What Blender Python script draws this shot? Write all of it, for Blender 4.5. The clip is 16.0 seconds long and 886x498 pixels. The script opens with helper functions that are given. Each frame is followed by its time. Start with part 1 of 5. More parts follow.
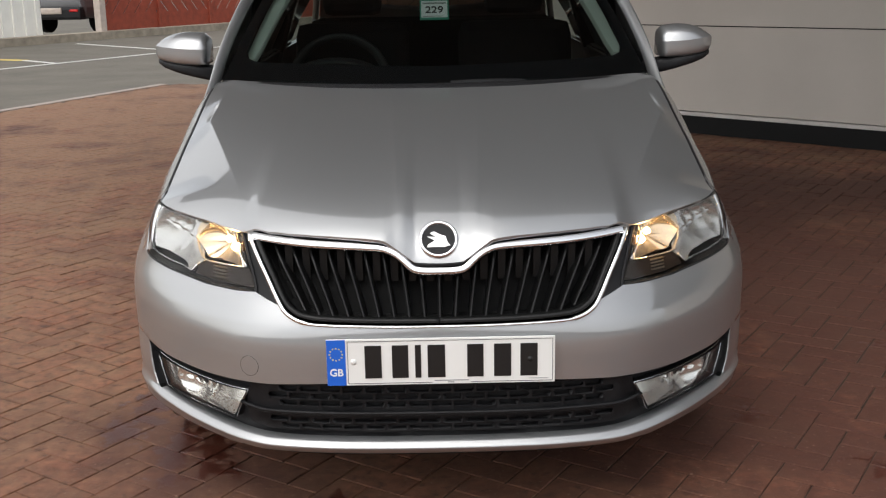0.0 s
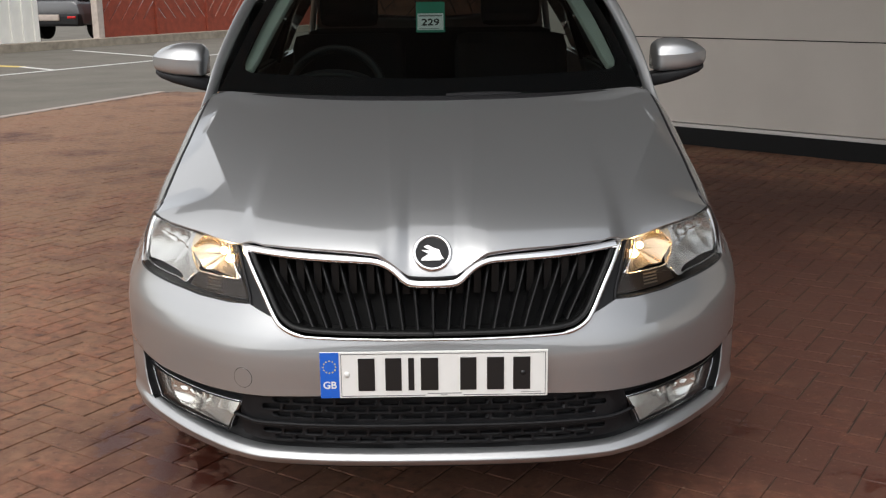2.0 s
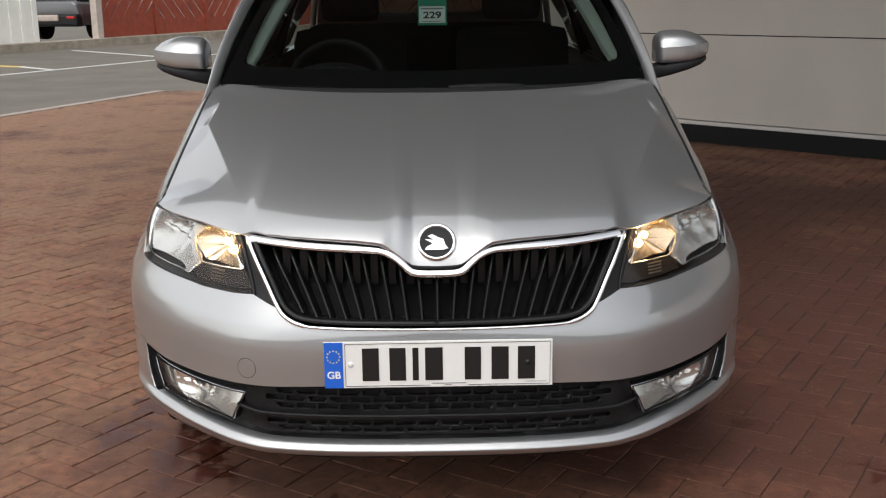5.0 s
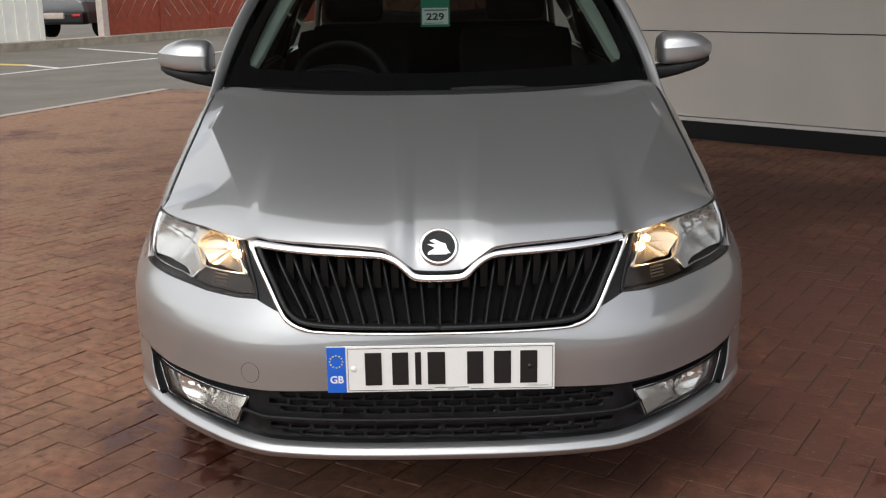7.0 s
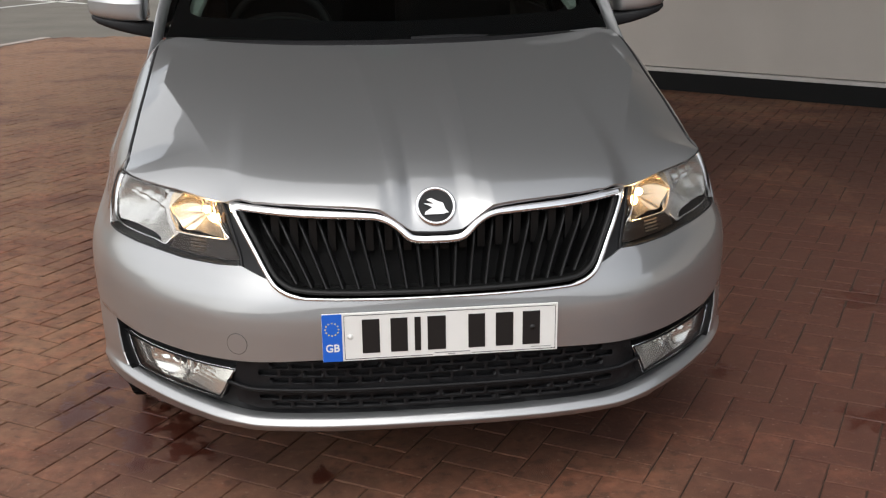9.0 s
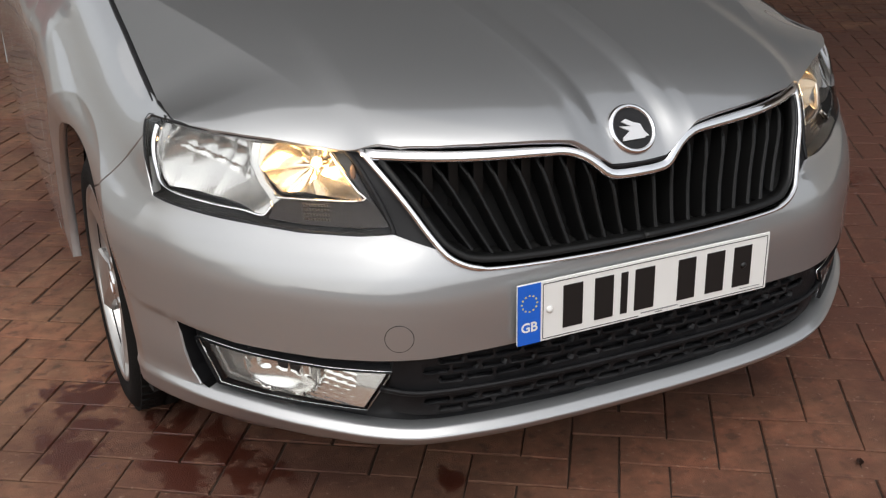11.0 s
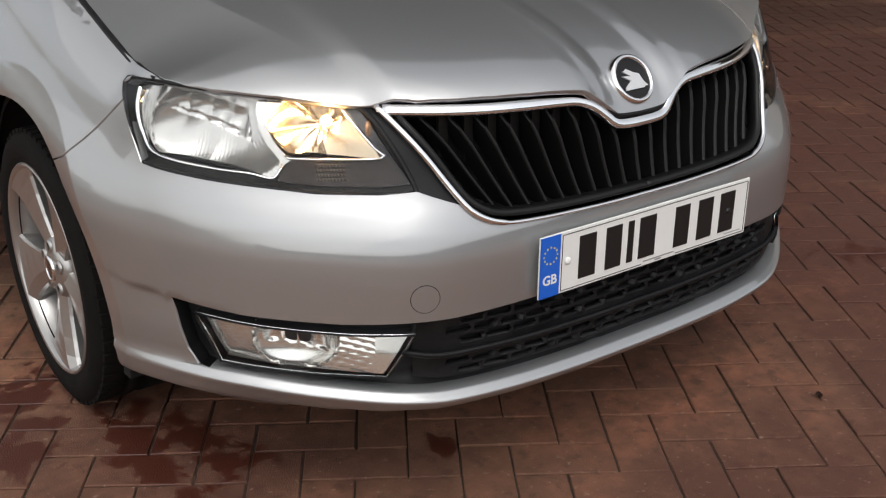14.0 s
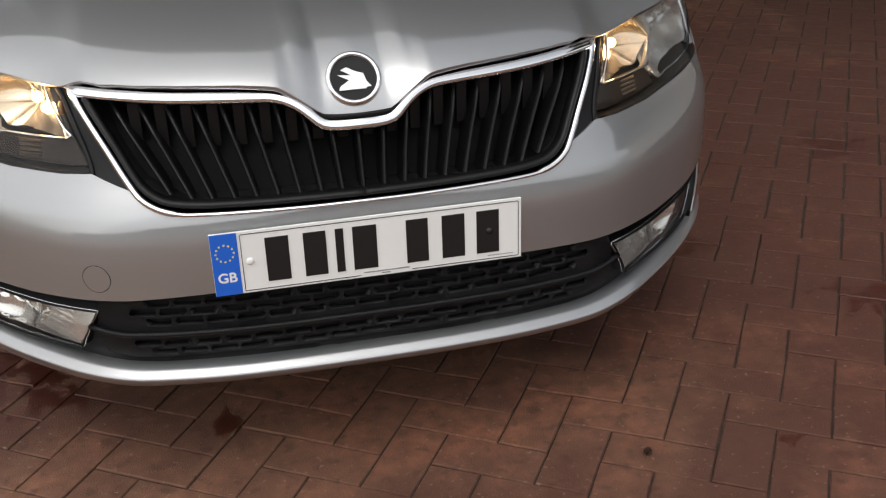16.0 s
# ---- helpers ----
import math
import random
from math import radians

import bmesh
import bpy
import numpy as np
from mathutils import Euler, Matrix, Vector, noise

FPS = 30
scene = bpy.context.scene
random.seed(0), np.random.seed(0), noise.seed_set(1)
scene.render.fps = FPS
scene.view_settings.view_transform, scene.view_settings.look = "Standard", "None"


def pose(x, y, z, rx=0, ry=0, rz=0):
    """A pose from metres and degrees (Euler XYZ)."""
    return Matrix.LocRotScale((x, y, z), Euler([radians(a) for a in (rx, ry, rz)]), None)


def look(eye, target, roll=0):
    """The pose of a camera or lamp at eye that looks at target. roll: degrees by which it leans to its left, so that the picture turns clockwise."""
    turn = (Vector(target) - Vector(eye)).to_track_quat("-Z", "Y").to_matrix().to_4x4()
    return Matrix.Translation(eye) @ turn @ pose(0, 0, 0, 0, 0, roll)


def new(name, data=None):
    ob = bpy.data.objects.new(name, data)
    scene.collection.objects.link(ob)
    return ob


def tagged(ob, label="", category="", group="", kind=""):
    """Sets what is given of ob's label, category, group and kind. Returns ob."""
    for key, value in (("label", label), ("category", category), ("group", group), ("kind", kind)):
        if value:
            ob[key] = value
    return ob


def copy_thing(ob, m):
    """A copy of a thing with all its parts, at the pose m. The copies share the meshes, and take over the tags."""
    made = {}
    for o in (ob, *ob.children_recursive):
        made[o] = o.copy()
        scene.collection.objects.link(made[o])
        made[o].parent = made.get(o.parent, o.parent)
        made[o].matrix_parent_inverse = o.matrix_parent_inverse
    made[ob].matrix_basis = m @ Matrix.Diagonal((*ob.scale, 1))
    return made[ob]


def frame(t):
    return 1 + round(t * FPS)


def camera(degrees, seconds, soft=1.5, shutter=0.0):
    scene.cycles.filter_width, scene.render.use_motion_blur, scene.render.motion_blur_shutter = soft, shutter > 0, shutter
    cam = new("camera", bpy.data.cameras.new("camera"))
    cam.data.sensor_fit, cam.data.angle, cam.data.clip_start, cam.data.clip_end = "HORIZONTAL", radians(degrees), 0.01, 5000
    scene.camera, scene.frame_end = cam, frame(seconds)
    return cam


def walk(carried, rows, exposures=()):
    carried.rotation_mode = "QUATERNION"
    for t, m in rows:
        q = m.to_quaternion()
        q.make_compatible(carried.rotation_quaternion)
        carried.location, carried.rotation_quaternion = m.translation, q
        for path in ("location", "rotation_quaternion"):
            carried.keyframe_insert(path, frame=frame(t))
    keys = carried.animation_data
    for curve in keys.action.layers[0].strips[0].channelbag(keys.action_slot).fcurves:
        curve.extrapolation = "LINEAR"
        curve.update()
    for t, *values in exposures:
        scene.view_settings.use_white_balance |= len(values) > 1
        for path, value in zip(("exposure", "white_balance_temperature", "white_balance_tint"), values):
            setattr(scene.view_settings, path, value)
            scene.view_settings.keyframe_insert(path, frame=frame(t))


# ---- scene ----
cam = camera(44.9, 16.0, 1.2)
PATH = [
    (0, (-0.005, -2.3, 1.312), (0.007, -0.361, 0.82), -1.0),
    (0.5, (0.0, -2.3, 1.32), (0.008, -0.361, 0.833), -0.8),
    (1, (-0.003, -2.304, 1.314), (0.012, -0.362, 0.835), -0.6),
    (1.5, (-0.002, -2.309, 1.318), (0.019, -0.366, 0.846), -0.5),
    (2, (0.001, -2.307, 1.326), (0.02, -0.365, 0.849), -0.6),
    (2.5, (0.0, -2.306, 1.315), (0.015, -0.365, 0.835), -0.8),
    (3, (-0.001, -2.301, 1.312), (0.019, -0.36, 0.834), -0.8),
    (3.5, (-0.004, -2.294, 1.313), (0.017, -0.356, 0.821), -0.8),
    (4, (-0.004, -2.294, 1.319), (0.019, -0.354, 0.83), -0.9),
    (4.2, (-0.016, -2.299, 1.298), (0.009, -0.357, 0.822), -0.8),
    (6.3, (0.003, -2.306, 1.325), (0.017, -0.365, 0.843), -0.8),
    (6.5, (0.002, -2.303, 1.332), (0.018, -0.364, 0.838), -0.9),
    (7, (0.0, -2.306, 1.321), (0.008, -0.366, 0.837), -1.0),
    (7.5, (0.003, -2.307, 1.321), (0.01, -0.366, 0.838), -1.0),
    (8, (0.005, -2.31, 1.325), (0.01, -0.37, 0.842), -1.0),
    (8.5, (-0.002, -2.291, 1.303), (0.081, -0.357, 0.801), -0.4),
    (9, (-0.25, -2.179, 1.324), (-0.027, -0.279, 0.742), -0.7),
    (9.5, (-0.434, -1.997, 1.259), (-0.206, -0.1, 0.669), -2.2),
    (9.7, (-0.468, -1.929, 1.262), (-0.224, -0.037, 0.662), -3.1),
    (11.8, (-1.383, -1.109, 1.212), (-0.27, 0.333, 0.387), 2.7),
    (12, (-1.446, -1.05, 1.192), (-0.266, 0.344, 0.376), 3.3),
    (12.5, (-1.552, -0.92, 1.137), (-0.321, 0.431, 0.324), 4.3),
    (13, (-1.556, -0.904, 1.134), (-0.326, 0.48, 0.379), 3.0),
    (13.5, (-1.487, -0.992, 1.154), (-0.269, 0.368, 0.337), 1.2),
    (14, (-1.335, -1.197, 1.186), (-0.248, 0.287, 0.401), 0.3),
    (14.5, (-1.152, -1.363, 1.218), (-0.226, 0.184, 0.353), -0.7),
    (15, (-0.877, -1.427, 1.2), (-0.072, 0.202, 0.364), 1.4),
    (15.5, (-0.612, -1.496, 1.212), (-0.024, 0.222, 0.376), -1.1),
    (16, (-0.235, -1.593, 1.226), (0.159, 0.168, 0.362), -1.9),
]
EXPOSURE = [(0, 0.08), (8.5, 0.05), (12, -0.15), (16, -0.22)]
walk(cam, [(t, look(eye, target, roll)) for t, eye, target, roll in PATH], EXPOSURE)

# ---- light ----
world = bpy.data.worlds.new("overcast_sky")
scene.world = world
world.use_nodes = True
wn = world.node_tree.nodes
sky = wn.new("ShaderNodeTexSky")
sky.sky_type, sky.sun_disc = "NISHITA", False
sky.sun_elevation, sky.sun_rotation = radians(58), radians(205)
sky.air_density, sky.dust_density = 1.0, 3.0
soft_sky = wn.new("ShaderNodeHueSaturation")
soft_sky.inputs["Saturation"].default_value = 0.20
world.node_tree.links.new(sky.outputs[0], soft_sky.inputs["Color"])
world.node_tree.links.new(soft_sky.outputs[0], wn["Background"].inputs["Color"])
wn["Background"].inputs["Strength"].default_value = 0.225
sun = new("sun", bpy.data.lights.new("sun", "SUN"))
sun.data.energy, sun.data.angle, sun.data.color = 0.85, radians(110), (1.0, 0.94, 0.86)
sun.matrix_world = look((-6.8, -0.4, 7.0), (0, 0, 0))



# ---- materials ----
def material(name, colour, rough=0.5, metal=0.0, coat=0.0, vary=0.0, scale=8.0, grain=0.0, grain_scale=200.0, coat_rough=0.04, random_tone=0.0, spec=0.5, island=False, stain=None):
    """A Principled material with a patchy tone, fine grain relief and, for repeats, a tone of each object's own."""
    m = bpy.data.materials.new(name)
    m.use_nodes = True
    n, ln = m.node_tree.nodes, m.node_tree.links
    b = n["Principled BSDF"]
    b.inputs["Base Color"].default_value = (*colour, 1)
    b.inputs["Roughness"].default_value = rough
    b.inputs["Metallic"].default_value = metal
    b.inputs["Coat Weight"].default_value = coat
    b.inputs["Coat Roughness"].default_value = coat_rough
    b.inputs["Specular IOR Level"].default_value = spec
    co = n.new("ShaderNodeTexCoord")
    if vary or random_tone:
        noise_a = n.new("ShaderNodeTexNoise")
        noise_a.inputs["Scale"].default_value, noise_a.inputs["Detail"].default_value = scale, 6
        ln.new(co.outputs["Object"], noise_a.inputs["Vector"])
        span = n.new("ShaderNodeMapRange")
        span.inputs["To Min"].default_value, span.inputs["To Max"].default_value = 1 - vary, 1 + vary
        span.inputs["From Min"].default_value, span.inputs["From Max"].default_value = 0.25, 0.75
        ln.new(noise_a.outputs["Fac"], span.inputs["Value"])
        out = span.outputs[0]
        if random_tone:
            info = n.new("ShaderNodeNewGeometry") if island else n.new("ShaderNodeObjectInfo")
            tone = n.new("ShaderNodeMapRange")
            tone.inputs["To Min"].default_value, tone.inputs["To Max"].default_value = 1 - random_tone, 1 + random_tone
            ln.new(info.outputs["Random Per Island" if island else "Random"], tone.inputs["Value"])
            mul = n.new("ShaderNodeMath")
            mul.operation = "MULTIPLY"
            ln.new(out, mul.inputs[0])
            ln.new(tone.outputs[0], mul.inputs[1])
            out = mul.outputs[0]
        mix = n.new("ShaderNodeVectorMath")
        mix.operation = "SCALE"
        mix.inputs[0].default_value = colour
        ln.new(out, mix.inputs["Scale"])
        ln.new(mix.outputs[0], b.inputs["Base Color"])
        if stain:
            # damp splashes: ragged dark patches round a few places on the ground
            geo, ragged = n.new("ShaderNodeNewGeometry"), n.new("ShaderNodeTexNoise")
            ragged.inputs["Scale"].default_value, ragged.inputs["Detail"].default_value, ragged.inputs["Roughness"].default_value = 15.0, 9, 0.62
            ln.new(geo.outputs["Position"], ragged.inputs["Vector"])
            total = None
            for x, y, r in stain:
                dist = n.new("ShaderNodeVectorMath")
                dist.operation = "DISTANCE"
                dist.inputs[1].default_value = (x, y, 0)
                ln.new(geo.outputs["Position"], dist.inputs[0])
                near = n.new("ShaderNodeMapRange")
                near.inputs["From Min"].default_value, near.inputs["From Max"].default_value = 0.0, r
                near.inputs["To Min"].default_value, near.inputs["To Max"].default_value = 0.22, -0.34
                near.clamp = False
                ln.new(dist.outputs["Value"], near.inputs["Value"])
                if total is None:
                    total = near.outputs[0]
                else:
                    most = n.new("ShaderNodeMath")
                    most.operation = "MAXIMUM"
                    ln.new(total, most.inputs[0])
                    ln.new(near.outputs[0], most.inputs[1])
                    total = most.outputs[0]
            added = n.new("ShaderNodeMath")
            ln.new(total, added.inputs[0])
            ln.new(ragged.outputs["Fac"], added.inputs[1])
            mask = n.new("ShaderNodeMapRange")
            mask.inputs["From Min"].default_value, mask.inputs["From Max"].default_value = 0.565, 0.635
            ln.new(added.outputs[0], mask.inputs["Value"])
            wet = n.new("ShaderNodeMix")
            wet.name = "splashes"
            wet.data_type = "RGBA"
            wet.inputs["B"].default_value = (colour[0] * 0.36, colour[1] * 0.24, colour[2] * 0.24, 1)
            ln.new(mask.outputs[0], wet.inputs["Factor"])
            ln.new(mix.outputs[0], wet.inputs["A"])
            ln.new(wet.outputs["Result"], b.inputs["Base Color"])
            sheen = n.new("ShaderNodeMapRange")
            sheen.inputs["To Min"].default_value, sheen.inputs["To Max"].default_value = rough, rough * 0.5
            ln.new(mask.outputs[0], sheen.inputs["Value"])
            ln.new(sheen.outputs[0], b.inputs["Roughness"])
    if grain:
        noise_b = n.new("ShaderNodeTexNoise")
        noise_b.inputs["Scale"].default_value, noise_b.inputs["Detail"].default_value = grain_scale, 4
        ln.new(co.outputs["Object"], noise_b.inputs["Vector"])
        bump = n.new("ShaderNodeBump")
        bump.inputs["Strength"].default_value, bump.inputs["Distance"].default_value = min(1.0, grain * 3), 0.003
        ln.new(noise_b.outputs["Fac"], bump.inputs["Height"])
        ln.new(bump.outputs[0], b.inputs["Normal"])
    return m


def clear(name, tint=(1, 1, 1), ior=1.5):
    """A thin clear cover: see-through, with the gloss of glass."""
    m = bpy.data.materials.new(name)
    m.use_nodes = True
    n, ln = m.node_tree.nodes, m.node_tree.links
    n.clear()
    out, mix = n.new("ShaderNodeOutputMaterial"), n.new("ShaderNodeMixShader")
    see, gloss, fres = n.new("ShaderNodeBsdfTransparent"), n.new("ShaderNodeBsdfGlossy"), n.new("ShaderNodeFresnel")
    see.inputs["Color"].default_value = (*tint, 1)
    gloss.inputs["Roughness"].default_value = 0.02
    fres.inputs["IOR"].default_value = ior
    for a, b in ((fres.outputs[0], mix.inputs[0]), (see.outputs[0], mix.inputs[1]), (gloss.outputs[0], mix.inputs[2]), (mix.outputs[0], out.inputs["Surface"])):
        ln.new(a, b)
    return m


def glow(name, colour, strength):
    m = bpy.data.materials.new(name)
    m.use_nodes = True
    b = m.node_tree.nodes["Principled BSDF"]
    b.inputs["Base Color"].default_value = (*colour, 1)
    b.inputs["Emission Color"].default_value = (*colour, 1)
    b.inputs["Emission Strength"].default_value = strength
    return m


PAINT = material("silver_metallic_paint", (0.345, 0.351, 0.354), 0.44, 0.78, 1.0, vary=0.03, scale=900, coat_rough=0.03)
PAINT.node_tree.nodes["Principled BSDF"].inputs["Coat IOR"].default_value = 2.3
CHROME = material("chrome", (0.86, 0.86, 0.87), 0.06, 1.0)
ALLOY = material("alloy_wheel_lacquer", (0.45, 0.44, 0.425), 0.33, 0.85, 0.6, vary=0.04, scale=40)
BLACK = material("black_plastic", (0.008, 0.008, 0.009), 0.5, spec=0.3, vary=0.15, scale=30, grain=0.1, grain_scale=900)
GLOSS_BLACK = material("gloss_black_plastic", (0.008, 0.008, 0.009), 0.12, coat=0.5)
DARK_GREY = material("dark_grey_plastic", (0.035, 0.035, 0.037), 0.4, vary=0.1, scale=20)
RUBBER = material("tyre_rubber", (0.008, 0.0075, 0.007), 0.8, spec=0.12, vary=0.25, scale=25, grain=0.15, grain_scale=400)
VOID = material("underbody_black", (0.004, 0.004, 0.004), 0.9)
LENS = clear("clear_lamp_cover", (0.96, 0.97, 0.97), 1.38)
GLASS = clear("car_glass", (0.33, 0.38, 0.36))
SIDE_GLASS = clear("dark_side_glass", (0.16, 0.185, 0.175))
MIRROR_METAL = material("lamp_reflector", (0.58, 0.57, 0.55), 0.22, 0.80)
# the bulb's warm light is tinted into this reflector's metal
BOWL_METAL = material("warm_tinted_reflector", (0.66, 0.56, 0.42), 0.17, 0.9)
MESH_GREY = material("moulded_mesh_plastic", (0.006, 0.006, 0.007), 0.5, spec=0.3, vary=0.2, scale=40, grain=0.1, grain_scale=700)
FIN_BLACK = material("fin_black", (0.007, 0.007, 0.007), 0.42, spec=0.3, vary=0.1, scale=30)
FOG_METAL = material("fog_reflector", (0.88, 0.86, 0.82), 0.16, 0.88)
LAMP_GREY = material("lamp_housing_grey", (0.013, 0.013, 0.014), 0.45, spec=0.3)
AMBER_DARK = material("smoked_amber_plastic", (0.016, 0.010, 0.006), 0.4, spec=0.3)
BULB_WARM = glow("lit_warm_bulb", (1.0, 0.62, 0.26), 22)
PLATE_WHITE = material("plate_white", (0.80, 0.80, 0.77), 0.38, vary=0.02, scale=20, coat=0.3)
PLATE_BLUE = material("plate_blue", (0.01, 0.12, 0.60), 0.35, coat=0.3)
PLATE_BLACK = material("plate_black", (0.01, 0.01, 0.01), 0.4)
PLATE_GREY = material("plate_grey_print", (0.25, 0.25, 0.25), 0.5)
POST_GREY = material("dull_indicator_studs", (0.11, 0.09, 0.07), 0.4)
STAR_YELLOW = material("star_yellow", (0.75, 0.62, 0.12), 0.5)
CLOTH = material("seat_cloth", (0.008, 0.008, 0.009), 0.9, vary=0.2, scale=60, grain=0.2)
TRIM_GREY = material("pillar_trim_grey", (0.50, 0.56, 0.51), 0.7, vary=0.05)
TAG_GREEN = material("tag_green", (0.02, 0.25, 0.16), 0.45, vary=0.05)
TAG_WHITE = material("tag_white", (0.85, 0.87, 0.87), 0.5)

# ---- geometry tools ----
from mathutils.geometry import delaunay_2d_cdt


def part(name, bm, mat, parent=None, label="", smooth=False):
    """One mesh object out of a bmesh (or a ready mesh), under its thing."""
    if isinstance(bm, bmesh.types.BMesh):
        me = bpy.data.meshes.new(name)
        bm.normal_update()
        bm.to_mesh(me)
        bm.free()
    else:
        me = bm
    if mat:
        me.materials.append(mat)
    if smooth:
        me.shade_smooth()
    ob = new(name, me)
    if parent:
        ob.parent = parent
    return tagged(ob, label)


def box(x0, x1, y0, y1, z0, z1, bevel=0.0, bm=None, m=None):
    bm = bm or bmesh.new()
    mat = Matrix.Translation(((x0 + x1) / 2, (y0 + y1) / 2, (z0 + z1) / 2)) @ Matrix.Diagonal((x1 - x0, y1 - y0, z1 - z0, 1))
    made = bmesh.ops.create_cube(bm, size=1, matrix=(m @ mat) if m else mat)["verts"]
    if bevel:
        edges = list({e for v in made for e in v.link_edges})
        bmesh.ops.bevel(bm, geom=edges, offset=bevel, segments=2, affect="EDGES", profile=0.6)
    return bm


def lathe(profile, segments, axis="x", bm=None, m=None):
    """Turns (radius, along) pairs round an axis; along is outwards on -x."""
    bm = bm or bmesh.new()
    rings = []
    for r, a in profile:
        ring = []
        for i in range(segments):
            w = 2 * math.pi * i / segments
            p = Vector((a, r * math.cos(w), r * math.sin(w))) if axis == "x" else Vector((r * math.cos(w), a, r * math.sin(w)))
            ring.append(bm.verts.new(m @ p if m else p))
        rings.append(ring)
    for r0, r1 in zip(rings, rings[1:]):
        for i in range(segments):
            j = (i + 1) % segments
            bm.faces.new((r0[i], r0[j], r1[j], r1[i]))
    return bm


def sweep(path, width, depth, out, closed=False, bm=None):
    """A bar with a rounded, rectangular section along a 3D path; out(p) gives the outward direction."""
    bm = bm or bmesh.new()
    path = [Vector(p) for p in path]
    n = len(path)
    rings = []
    for i, p in enumerate(path):
        a = path[(i - 1) % n] if closed or i else p
        b = path[(i + 1) % n] if closed or i < n - 1 else p
        t = (b - a).normalized()
        o = out(p)
        o = (o - t * o.dot(t)).normalized()
        c = t.cross(o)
        w = (width(i / max(1, n - 1)) if callable(width) else width) / 2
        ring = [p + c * (u * w) + o * (v * depth) for u, v in ((-1, -0.6), (-1, 0.15), (-0.72, 0.42), (0, 0.5), (0.72, 0.42), (1, 0.15), (1, -0.6))]
        rings.append([bm.verts.new(q) for q in ring])
    k = len(rings[0])
    for i in range(n if closed else n - 1):
        r0, r1 = rings[i], rings[(i + 1) % n]
        for j in range(k):
            bm.faces.new((r0[j], r0[(j + 1) % k], r1[(j + 1) % k], r1[j]))
    if not closed:
        bm.faces.new(rings[0][::-1])
        bm.faces.new(rings[-1])
    bmesh.ops.recalc_face_normals(bm, faces=bm.faces)
    return bm


def smoothed(points, count, closed=False):
    """A Catmull-Rom curve through the points, as count places at even spacing."""
    p = np.array(points, float)
    ext = np.vstack([p[-1], p, p[0], p[1]]) if closed else np.vstack([2 * p[0] - p[1], p, 2 * p[-1] - p[-2]])
    dense = []
    for i in range(len(ext) - 3):
        a, b, c, d = ext[i : i + 4]
        for t in np.linspace(0, 1, 24, endpoint=False):
            dense.append(0.5 * (2 * b + (c - a) * t + (2 * a - 5 * b + 4 * c - d) * t * t + (3 * b - a - 3 * c + d) * t**3))
    dense.append(p[0] if closed else p[-1])
    dense = np.array(dense)
    run = np.r_[0, np.cumsum(np.linalg.norm(np.diff(dense, axis=0), axis=1))]
    at = np.linspace(0, run[-1], count + (1 if closed else 0))[: count]
    return np.stack([np.interp(at, run, dense[:, k]) for k in range(p.shape[1])], 1)


def resample(poly, step):
    """A closed straight-edged outline with extra points every step; corners stay."""
    out = []
    p = [np.array(q, float) for q in poly]
    for a, b in zip(p, p[1:] + p[:1]):
        n = max(1, int(round(np.linalg.norm(b - a) / step)))
        out += [a + (b - a) * i / n for i in range(n)]
    return np.array(out)


def inside(pts, poly):
    x, y = pts[:, 0], pts[:, 1]
    hit = np.zeros(len(pts), bool)
    a = poly
    b = np.roll(poly, -1, 0)
    for (x0, y0), (x1, y1) in zip(a, b):
        cross = (y0 > y) != (y1 > y)
        with np.errstate(divide="ignore", invalid="ignore"):
            hit ^= cross & (x < (x1 - x0) * (y - y0) / (y1 - y0) + x0)
    return hit


